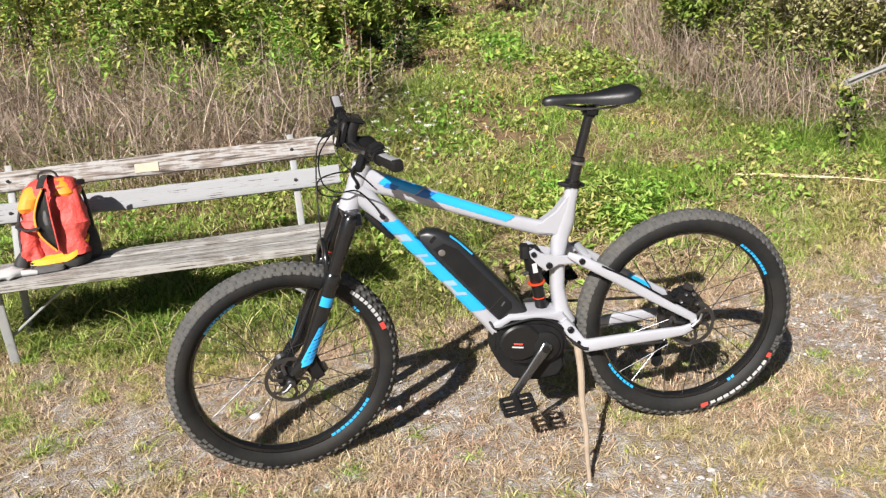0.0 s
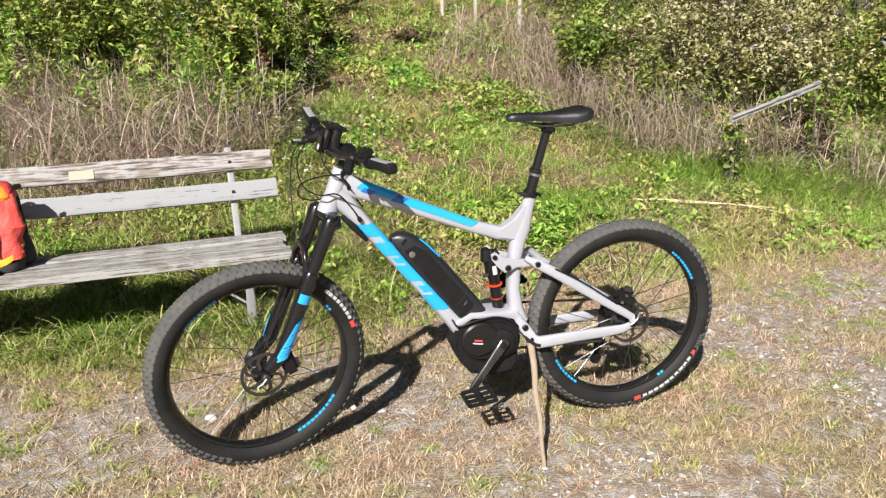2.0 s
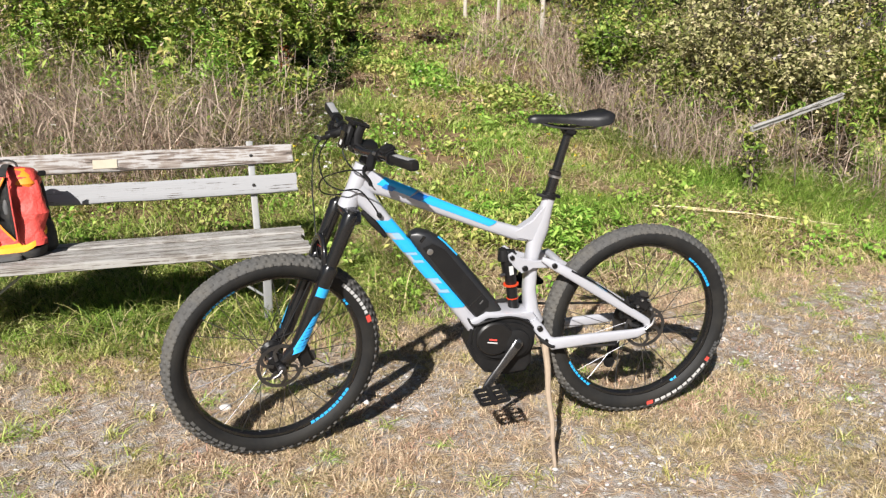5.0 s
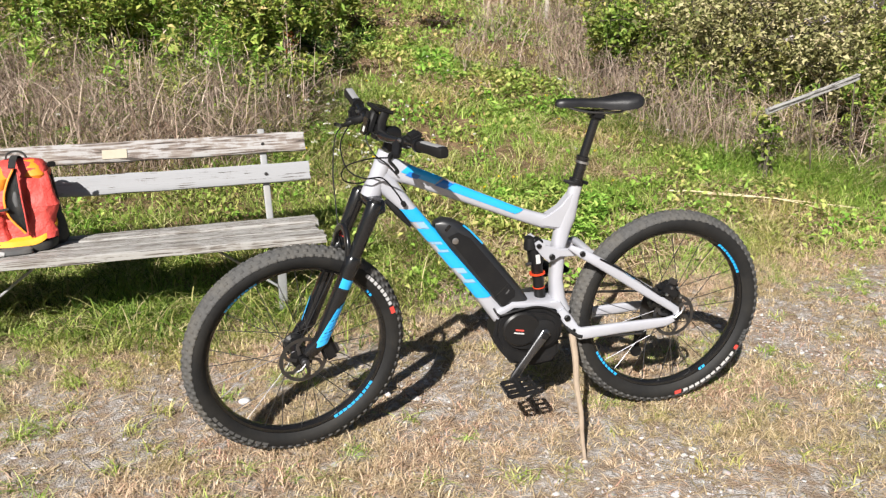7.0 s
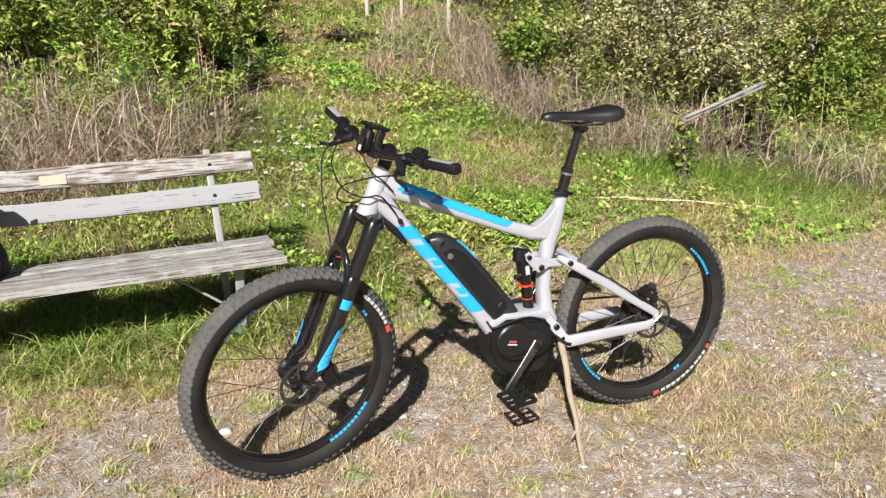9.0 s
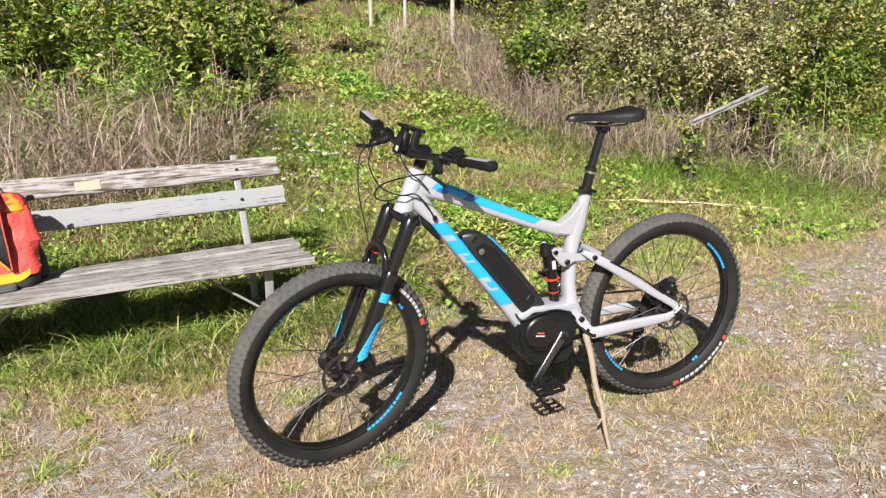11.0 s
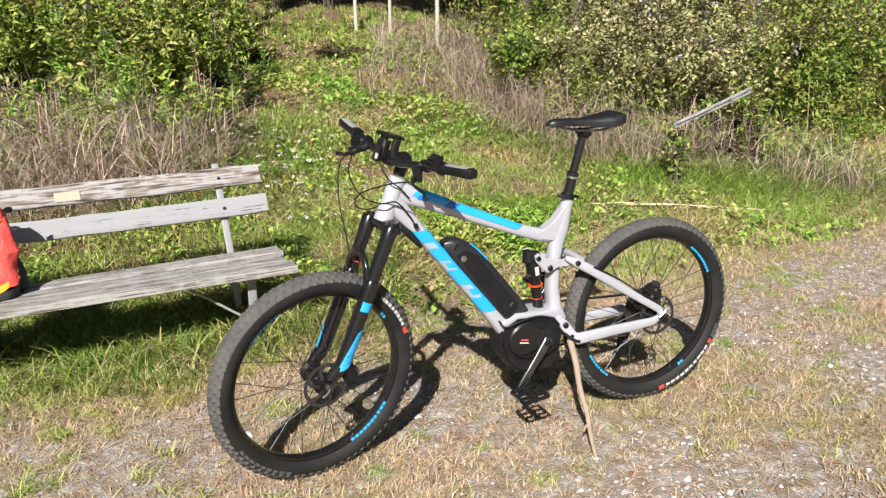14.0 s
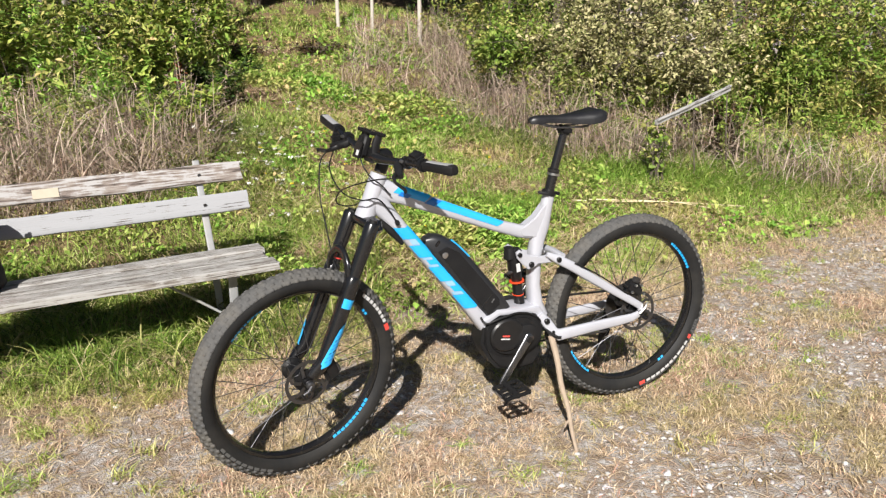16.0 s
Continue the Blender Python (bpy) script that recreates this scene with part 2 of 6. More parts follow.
BUSHLEAF = leafy("bush_leaves", [(0.0, (0.069, 0.135, 0.018)), (0.5, (0.155, 0.260, 0.038)), (0.85, (0.267, 0.374, 0.071)), (1.0, (0.378, 0.395, 0.118))],
                 [(0.0, (0.11, 0.12, 0.028)), (0.6, (0.33, 0.31, 0.085)), (1.0, (0.52, 0.40, 0.18))], 2.2, 0.3)
BANKLEAF = leafy("bank_shrub_leaves", [(0.0, (0.055, 0.105, 0.014)), (0.4, (0.17, 0.26, 0.035)), (0.8, (0.32, 0.39, 0.07)), (1.0, (0.47, 0.45, 0.14))],
                 [(0.0, (0.06, 0.085, 0.018)), (0.6, (0.25, 0.28, 0.06)), (1.0, (0.46, 0.36, 0.15))], 2.6, 0.26)
SAGELEAF = leafy("greyish_bush_leaves", [(0.0, (0.09, 0.095, 0.033)), (0.4, (0.25, 0.245, 0.10)), (0.8, (0.42, 0.39, 0.20)), (1.0, (0.54, 0.45, 0.28))], None, 1, 0.22)
RUSTLEAF = leafy("rust_red_leaves", [(0.0, (0.16, 0.05, 0.02)), (0.6, (0.32, 0.11, 0.04)), (1.0, (0.42, 0.22, 0.08))], None, 1, 0.25)
# tones darkened so that the leaf colour carries part of the wood's shade
FORESTLEAF = leafy("shaded_forest_leaves", [(0.0, (0.014, 0.030, 0.008)), (0.6, (0.040, 0.075, 0.014)), (1.0, (0.10, 0.14, 0.025))], None, 1, 0.2)
# dark brown for one stalk clump and for painted shade on the strip
DARKBROWN = leafy("dark_brown_leaves", [(0.0, (0.03, 0.022, 0.012)), (0.6, (0.085, 0.060, 0.030)), (1.0, (0.20, 0.13, 0.065))], None, 1, 0.15)
FADED = leafy("faded_umbels", [(0.0, (0.22, 0.19, 0.17)), (0.6, (0.36, 0.32, 0.31)), (1.0, (0.47, 0.43, 0.42))], None, 1, 0.15)
PETALW = leafy("white_petals", [(0.0, (0.6, 0.58, 0.52)), (1.0, (0.75, 0.74, 0.7))], None, 1, 0.3)
PETALY = leafy("yellow_petals", [(0.0, (0.7, 0.5, 0.02)), (1.0, (0.8, 0.62, 0.05))], None, 1, 0.3)


for dull, amount in ((PLASTIC, 0.28), (TYRE, 0.25), (VINYL, 0.5), (BLACK, 0.35), (TREAD, 0.2)):
    dull.node_tree.nodes["Principled BSDF"].inputs["Specular IOR Level"].default_value = amount


# ---- mesh helpers ----
def part(name, bm, material, parent=None, label="", m=None, smooth=True):
    """Links a bmesh as one mesh object, a child of parent where one is given."""
    me = bpy.data.meshes.new(name)
    bm.normal_update()
    bm.to_mesh(me)
    bm.free()
    if smooth:
        me.shade_smooth()
        me.set_sharp_from_angle(angle=radians(38))
    me.materials.append(material)
    ob = new(name, me)
    ob.parent = parent
    if m is not None:
        ob.matrix_basis = m
    if label:
        tagged(ob, label)
    return ob


def shared(name, ob, parent, m):
    """One more object on ob's mesh."""
    o = new(name, ob.data)
    o.parent, o.matrix_basis = parent, m
    return o


def base(name, label, category, m=None, group="", kind=""):
    e = tagged(new(name), label, category, group, kind)
    if m is not None:
        e.matrix_basis = m
    return e


def sweep(path, sizes, sides=14, power=2.0, lateral=(0, 1, 0), bm=None, closed=False):
    """A tube along path; sizes: half height and half width at each point, an ellipse or, with more power, a rounded box."""
    bm = bm or bmesh.new()
    P = [Vector(p) for p in path]
    if not isinstance(sizes, list):
        sizes = [sizes] * len(P)
    sizes = [s if isinstance(s, tuple) else (s, s) for s in sizes]
    rings = []
    L = Vector(lateral)
    for i, p in enumerate(P):
        if closed:
            t = P[(i + 1) % len(P)] - P[i - 1]
        else:
            t = P[min(i + 1, len(P) - 1)] - P[max(i - 1, 0)]
        t.normalize()
        s = L - t * L.dot(t)
        if s.length < 1e-3:
            s = Vector((1, 0, 0)) - t * t.x
        s.normalize()
        L = s if lateral != (0, 1, 0) else L
        u = t.cross(s)
        ring = []
        for k in range(sides):
            a = 2 * math.pi * (k + 0.5) / sides
            c, d = math.cos(a), math.sin(a)
            c = math.copysign(abs(c) ** (2 / power), c)
            d = math.copysign(abs(d) ** (2 / power), d)
            ring.append(bm.verts.new(p + u * (c * sizes[i][0]) + s * (d * sizes[i][1])))
        rings.append(ring)
    n = len(rings)
    for i in range(n if closed else n - 1):
        a, b = rings[i], rings[(i + 1) % n]
        for k in range(sides):
            bm.faces.new((a[k], a[(k + 1) % sides], b[(k + 1) % sides], b[k]))
    if not closed:
        bm.faces.new(list(reversed(rings[0])))
        bm.faces.new(rings[-1])
    return bm


def bent(points, steps=8):
    """A smooth curve through points."""
    P = [Vector(p) for p in points]
    P = [P[0] * 2 - P[1]] + P + [P[-1] * 2 - P[-2]]
    out = []
    for i in range(1, len(P) - 2):
        for k in range(steps):
            t = k / steps
            a, b, c, d = P[i - 1], P[i], P[i + 1], P[i + 2]
            out.append(0.5 * ((2 * b) + (c - a) * t + (2 * a - 5 * b + 4 * c - d) * t * t + (3 * b - a - 3 * c + d) * t ** 3))
    out.append(P[-2])
    return out


def box(sx, sy, sz, m=None, bevel=0.004, bm=None, segments=2):
    b = bmesh.new()
    bmesh.ops.create_cube(b, size=1, matrix=Matrix.Diagonal((sx, sy, sz, 1)))
    if bevel:
        bmesh.ops.bevel(b, geom=b.edges[:], offset=bevel, segments=segments, affect="EDGES")
    if m is not None:
        bmesh.ops.transform(b, matrix=m, verts=b.verts[:])
    if bm is None:
        return b
    return joined(bm, b)


def joined(bm, b):
    me = bpy.data.meshes.new("joint")
    b.to_mesh(me)
    b.free()
    bm.from_mesh(me)
    bpy.data.meshes.remove(me)
    return bm


def turned(profile, sides=32, m=None, bm=None):
    """A body turned about the y axis; profile: radius and y."""
    b = bmesh.new()
    rings = [[b.verts.new((r * math.cos(2 * math.pi * k / sides), y, r * math.sin(2 * math.pi * k / sides))) for k in range(sides)] for r, y in profile]
    for a, c in zip(rings, rings[1:]):
        for k in range(sides):
            b.faces.new((a[k], a[(k + 1) % sides], c[(k + 1) % sides], c[k]))
    b.faces.new(list(reversed(rings[0])))
    b.faces.new(rings[-1])
    bmesh.ops.recalc_face_normals(b, faces=b.faces[:])
    if m is not None:
        bmesh.ops.transform(b, matrix=m, verts=b.verts[:])
    return joined(bm, b) if bm else b


def slab(outline, y0, y1, bevel=0.003):
    """A plate: an outline in the x-z plane, from y0 to y1."""
    b = bmesh.new()
    v = [b.verts.new((x, y0, z)) for x, z in outline]
    f = b.faces.new(v)
    r = bmesh.ops.extrude_face_region(b, geom=[f])
    bmesh.ops.translate(b, vec=(0, y1 - y0, 0), verts=[e for e in r["geom"] if isinstance(e, bmesh.types.BMVert)])
    bmesh.ops.recalc_face_normals(b, faces=b.faces[:])
    if bevel:
        rim = [e for e in b.edges if abs(e.verts[0].co.y - e.verts[1].co.y) < 1e-6]
        bmesh.ops.bevel(b, geom=rim, offset=bevel, segments=2, affect="EDGES")
    return b


def raw_mesh(name, verts, tris, material, label, category, parent=None):
    """A large mesh of triangles from arrays, one object of kind stuff."""
    me = bpy.data.meshes.new(name)
    me.vertices.add(len(verts))
    me.vertices.foreach_set("co", verts.astype(np.float32).ravel())
    me.loops.add(len(tris) * 3)
    me.loops.foreach_set("vertex_index", tris.astype(np.int32).ravel())
    me.polygons.add(len(tris))
    me.polygons.foreach_set("loop_start", np.arange(0, len(tris) * 3, 3, dtype=np.int32))
    me.update(calc_edges=True)
    me.materials.append(material)
    ob = new(name, me)
    if parent is not None:
        ob.parent = parent
        return ob
    return tagged(ob, label, category, "", "stuff")


rng = np.random.default_rng(7)


def blade_arrays(p, h, w, lean, az, segs=3, flop=2.0):
    """Curved tapering ribbons standing on the points p."""
    N = len(p)
    d = np.stack([np.cos(az), np.sin(az), np.zeros(N)], 1)
    turn = az + np.pi / 2 + rng.normal(0, 0.7, N)
    s = np.stack([np.cos(turn), np.sin(turn), np.zeros(N)], 1)
    V = []
    for k in range(segs + 1):
        t = k / segs
        c = p + d * (lean * h * t ** flop)[:, None] + np.array([0, 0, 1.0]) * (h * t * (1 - 0.45 * np.minimum(lean, 1.6) * t))[:, None]
        if k < segs:
            half = s * (w * 0.5 * (1 - 0.55 * t))[:, None]
            V += [c - half, c + half]
        else:
            V += [c]
    per = 2 * segs + 1
    V = np.stack(V, 1).reshape(-1, 3)
    T = []
    for k in range(segs - 1):
        a = 2 * k
        T += [(a, a + 1, a + 3), (a, a + 3, a + 2)]
    T += [(2 * segs - 2, 2 * segs - 1, 2 * segs)]
    T = (np.array(T)[None] + (np.arange(N) * per)[:, None, None]).reshape(-1, 3)
    return V, T


def leaf_arrays(c, length, width, up=0.5):
    """Folded leaves, each two triangles pairs about its midrib, at the centres c."""
    N = len(c)
    a = rng.normal(0, 1, (N, 3))
    a[:, 2] = a[:, 2] * 0.6 - 0.2
    a /= np.linalg.norm(a, axis=1)[:, None]
    n = rng.normal(0, 1, (N, 3))
    n[:, 2] = np.abs(n[:, 2]) + up
    s = np.cross(a, n)
    s /= np.linalg.norm(s, axis=1)[:, None] + 1e-9
    n = np.cross(s, a)
    L, W = length[:, None], width[:, None]
    V = np.stack([c - a * L * 0.5, c - a * L * 0.08 + s * W * 0.5 + n * W * 0.22, c + a * L * 0.5 - n * L * 0.12, c - a * L * 0.08 - s * W * 0.5 + n * W * 0.22], 1).reshape(-1, 3)
    T = (np.array([(0, 1, 2), (0, 2, 3)])[None] + (np.arange(N) * 4)[:, None, None]).reshape(-1, 3)
    return V, T


def gathered(pieces):
    V, T, o = [], [], 0
    for v, t in pieces:
        V.append(v)
        T.append(t + o)
        o += len(v)
    return np.concatenate(V), np.concatenate(T)


# ---- ground ----
def lumps(x, y):
    """Gentle unevenness."""
    return (np.sin(x * 1.7 + 0.4 * np.sin(y * 1.3)) * np.cos(y * 1.9 + 0.7) + 0.5 * np.sin(x * 4.1 + 1.3) * np.sin(y * 3.7 + x))


def height(x, y):
    x, y = np.asarray(x, float), np.asarray(y, float)
    q = -0.418 * x + 0.909 * y
    r = q - 1.25
    rise = 0.085 * (r + np.sqrt(r * r + 0.10))
    far = np.clip((q - 12) / 20, 0, 1)
    soft = np.clip((q - 0.9) / 1.5, 0, 1)
    return rise * (1 + 0.6 * far) - 0.010 + lumps(x, y) * (0.003 + 0.03 * soft)


def ground():
    xs = np.unique(np.concatenate([np.linspace(-60, -8, 27), np.linspace(-8, -4, 17), np.linspace(-4, 4, 161), np.linspace(4, 9, 21), np.linspace(9, 60, 27)]))
    ys = np.unique(np.concatenate([np.linspace(-60, -4, 25), np.linspace(-4, 4, 161), np.linspace(4, 14, 51), np.linspace(14, 90, 30)]))
    X, Y = np.meshgrid(xs, ys)
    Z = height(X, Y) + rng.normal(0, 0.0035, X.shape) * (np.abs(X) < 5)
    V = np.stack([X, Y, Z], 2).reshape(-1, 3)
    w = len(xs)
    i = (np.arange(len(ys) - 1)[:, None] * w + np.arange(w - 1)[None]).ravel()
    T = np.concatenate([np.stack([i, i + 1, i + w + 1], 1), np.stack([i, i + w + 1, i + w], 1)])
    ob = raw_mesh("ground", V, T, GROUND, "dry gravel track rising into a green meadow", "ground")
    ob["kind"] = "structure"
    ob.data.shade_smooth()


ground()


# ---- the bicycle ----
# local axes: x forward, y to the rider's left, z up; the origin is where the rear tyre stands
HEAD, TILT = radians(20.5), radians(2.5)
fwd = Vector((-math.cos(HEAD), -math.sin(HEAD), 0))
side = Vector((math.sin(HEAD), -math.cos(HEAD), 0))
left = side * math.cos(TILT) - Vector((0, 0, 1)) * math.sin(TILT)
upw = Vector((0, 0, 1)) * math.cos(TILT) + side * math.sin(TILT)
BIKE = Matrix((fwd, left, upw)).transposed().to_4x4()
STEER_AT = Vector((0.983, 0, 0.805))
STEER_AX = Vector((-math.cos(radians(67)), 0, math.sin(radians(67))))
STEER = Matrix.Translation(STEER_AT) @ Matrix.Rotation(radians(12), 4, STEER_AX) @ Matrix.Translation(-STEER_AT)
WHEEL_R, TUBE_R = 0.343, 0.034


def arc_print(r0, r1, a0, a1, y, marks, bm=None):
    """Printed bars on a ring's side: marks are (start, end) as shares of the arc a0 to a1, in degrees."""
    bm = bm or bmesh.new()
    for s, e, lo, hi in marks:
        n = max(2, int((e - s) * abs(a1 - a0) / 2.0) + 1)
        rows = []
        for k in range(n + 1):
            a = radians(a0 + (a1 - a0) * (s + (e - s) * k / n))
            ra, rb = r0 + (r1 - r0) * lo, r0 + (r1 - r0) * hi
            rows.append([bm.verts.new((r * math.cos(a), y(r), r * math.sin(a))) for r in (ra, rb)])
        for p, q in zip(rows, rows[1:]):
            bm.faces.new((p[0], p[1], q[1], q[0]))
    return bm


def letters(n, seed):
    """Plain bars the size of a marking of n pieces."""
    r = random.Random(seed)
    return [(i / n, (i + r.uniform(0.70, 0.86)) / n, 0, 1) for i in range(n)]


def tyre_side(r):
    """Sideways reach of the tyre wall at a radius."""
    c = WHEEL_R - TUBE_R
    return 0.001 + 1.03 * TUBE_R * math.sqrt(max(0.04, 1 - ((r - c) / (TUBE_R * 0.98)) ** 2))


def tyre(reach=0.80, lift=0.0):
    bm = bmesh.new()
    prof = []
    for k in range(13):
        a = math.pi * (-reach + 2 * reach * k / 12)
        prof.append((WHEEL_R - TUBE_R - 0.003 + (TUBE_R + lift) * math.cos(a), (TUBE_R * 1.03 + lift) * math.sin(a)))
    N = 96
    rings = [[bm.verts.new((r * math.cos(2 * math.pi * k / N), y, r * math.sin(2 * math.pi * k / N))) for r, y in prof] for k in range(N)]
    for k in range(N):
        a, b = rings[k], rings[(k + 1) % N]
        for j in range(12):
            bm.faces.new((a[j], b[j], b[j + 1], a[j + 1]))
    bm.faces.ensure_lookup_table()
    bmesh.ops.recalc_face_normals(bm, faces=bm.faces[:])
    return bm


def knobs():
    """Tread blocks over the crown and shoulders."""
    V, T = [], []
    cube = np.array([(x, y, z) for z in (-1, 1) for y in (-1, 1) for x in (-1, 1)], float)
    cube[4:, :2] *= 0.78
    quads = [(4, 5, 7, 6), (0, 1, 5, 4), (1, 3, 7, 5), (3, 2, 6, 7), (2, 0, 4, 6)]
    tri = np.array([t for a, b, c, d in quads for t in ((a, b, c), (a, c, d))])
    N = 76
    c = WHEEL_R - TUBE_R - 0.003
    for k in range(N):
        for j, ang in enumerate((-62, -38, -13, 13, 38, 62)):
            a = 2 * math.pi * (k + (0.5 if j % 2 else 0.0) + 0.13 * (j % 3)) / N
            b = radians(ang)
            rad = np.array([math.cos(a), 0, math.sin(a)])
            nor = rad * math.cos(b) + np.array([0, 1, 0]) * math.sin(b)
            tan = np.array([-math.sin(a), 0, math.cos(a)])
            sid = np.cross(nor, tan)
            pos = rad * c + nor * (TUBE_R + 0.0005) + np.array([0, 0.03 * TUBE_R * math.sin(b), 0])
            M = np.stack([tan * 0.0075, sid * 0.0052, nor * 0.0025])
            T.append(tri + len(V) * 8)
            V.append(cube @ M + pos)
    return np.concatenate(V), np.concatenate(T)


def rim_profile():
    ro, w = 0.292, 0.019
    return [(ro, w), (ro - 0.006, w + 0.001), (ro - 0.022, w - 0.004), (ro - 0.027, 0.006), (ro - 0.027, -0.006), (ro - 0.022, -w + 0.004), (ro - 0.006, -w - 0.001), (ro, -w)]


def wheel(bike, m, rear):
    N = 96
    bm = bmesh.new()
    prof = rim_profile()
    rings = [[bm.verts.new((r * math.cos(2 * math.pi * k / N), y, r * math.sin(2 * math.pi * k / N))) for r, y in prof] for k in range(N)]
    for k in range(N):
        a, b = rings[k], rings[(k + 1) % N]
        for j in range(len(prof)):
            bm.faces.new((a[j], a[(j + 1) % len(prof)], b[(j + 1) % len(prof)], b[j]))
    bmesh.ops.recalc_face_normals(bm, faces=bm.faces[:])
    rim = part("rear_wheel" if rear else "front_wheel", bm, GLOSSBLACK, bike, "black rim with cyan prints and a wide knobbly tyre", m)
    part("tyre", tyre(), TYRE, rim, "dusty black knobbly tyre")
    part("tread_band", tyre(0.37, 0.0006), TREAD, rim, "grey dusty tread")
    v, t = knobs()
    raw_mesh("tread", v, t, TREAD, "", "", rim)
    half = 0.055
    hub = turned([(0.012, -half - 0.012), (0.012, -half), (0.034, -half + 0.004), (0.036, -half + 0.014), (0.026, -half + 0.022), (0.024, half - 0.022), (0.036, half - 0.014), (0.034, half - 0.004), (0.012, half), (0.012, half + 0.012)], 24)
    part("hub", hub, BLACK, rim)
    # spokes, crossed, from alternate flanges
    for k in range(28):
        s = 1 if k % 2 else -1
        a = 2 * math.pi * k / 28
        b = a + (1 if (k // 2) % 2 else -1) * radians(62)
        p = Vector((0.266 * math.cos(a), 0.004 * s, 0.266 * math.sin(a)))
        q = Vector((0.034 * math.cos(b), (half - 0.008) * s, 0.034 * math.sin(b)))
        part("spoke", sweep([q, p], 0.0013, 5, lateral=(0.3, 1, 0.2)), DARKSTEEL, rim)
    # disc with holes and arms
    R0, R1 = 0.062, 0.073
    ring = turned([(R0, half + 0.004), (R1, half + 0.004), (R1, half + 0.006), (R0, half + 0.006)], 64)
    bmesh.ops.delete(ring, geom=[f for f in ring.faces if len(f.verts) > 4], context="FACES_ONLY")
    bmesh.ops.bridge_loops(ring, edges=[e for e in ring.edges if e.is_boundary])
    part("brake_disc", ring, DARKSTEEL, rim, "thin steel brake disc")
    for k in range(6):
        a = 2 * math.pi * k / 6
        b = a + 0.55
        part("disc_arm", sweep([(0.02 * math.cos(a), half + 0.005, 0.02 * math.sin(a)), (0.05 * math.cos(a + 0.2), half + 0.005, 0.05 * math.sin(a + 0.2)), (0.07 * math.cos(b), half + 0.005, 0.07 * math.sin(b))], (0.0055, 0.001), 8, 4), DARKSTEEL, rim)
    return rim


def wheel_prints(rim, rear):
    wall = lambda r: tyre_side(r)
    rimside = lambda r: 0.0215 - max(0.0, 0.286 - r) * 0.3
    if rear:
        # angles run from forward, upwards
        part("tyre_print", arc_print(0.305, 0.3155, 255, 213, wall, letters(10, 3)), WHITE, rim, "white printed marking")
        part("tyre_print", arc_print(0.303, 0.317, 261, 256.5, wall, [(0, 1, 0, 1)]), RED, rim, "red printed square")
        part("tyre_print", arc_print(0.303, 0.317, 212, 209, wall, [(0, 1, 0, 1)]), RED, rim, "red printed square")
        part("tyre_print", arc_print(0.303, 0.316, 207, 197, wall, letters(5, 9)), GREYPRINT, rim)
        spans = [(156, 127, 10, 5), (333, 307, 8, 6), (239, 233, 2, 7)]
    else:
        part("tyre_print", arc_print(0.305, 0.3155, 158, 132, wall, letters(8, 4)), WHITE, rim, "white printed marking")
        part("tyre_print", arc_print(0.303, 0.317, 164, 159.5, wall, [(0, 1, 0, 1)]), RED, rim, "red printed square")
        part("tyre_print", arc_print(0.3055, 0.3145, 331, 291, wall, letters(9, 11)), GREYPRINT, rim, "grey printed marking")
        spans = [(248, 213, 10, 5), (40, 66, 9, 6), (147, 141, 2, 8)]
    for a0, a1, n, seed in spans:
        part("rim_print", arc_print(0.2710, 0.2870, a0, a1, rimside, letters(n, seed)), BLUE, rim, "cyan printed marking")



def bolt(x, y, z, r, parent, material=None):
    m = material or BLACK
    s = 1 if y > 0 else -1
    part("bolt", turned([(r * 0.4, -0.004), (r, -0.004), (r, 0.003), (r * 0.8, 0.005), (r * 0.45, 0.005), (r * 0.4, 0.002)], 16, pose(x, y, z, 0, 0, 0) @ Matrix.Diagonal((1, s, 1, 1))), m, parent)


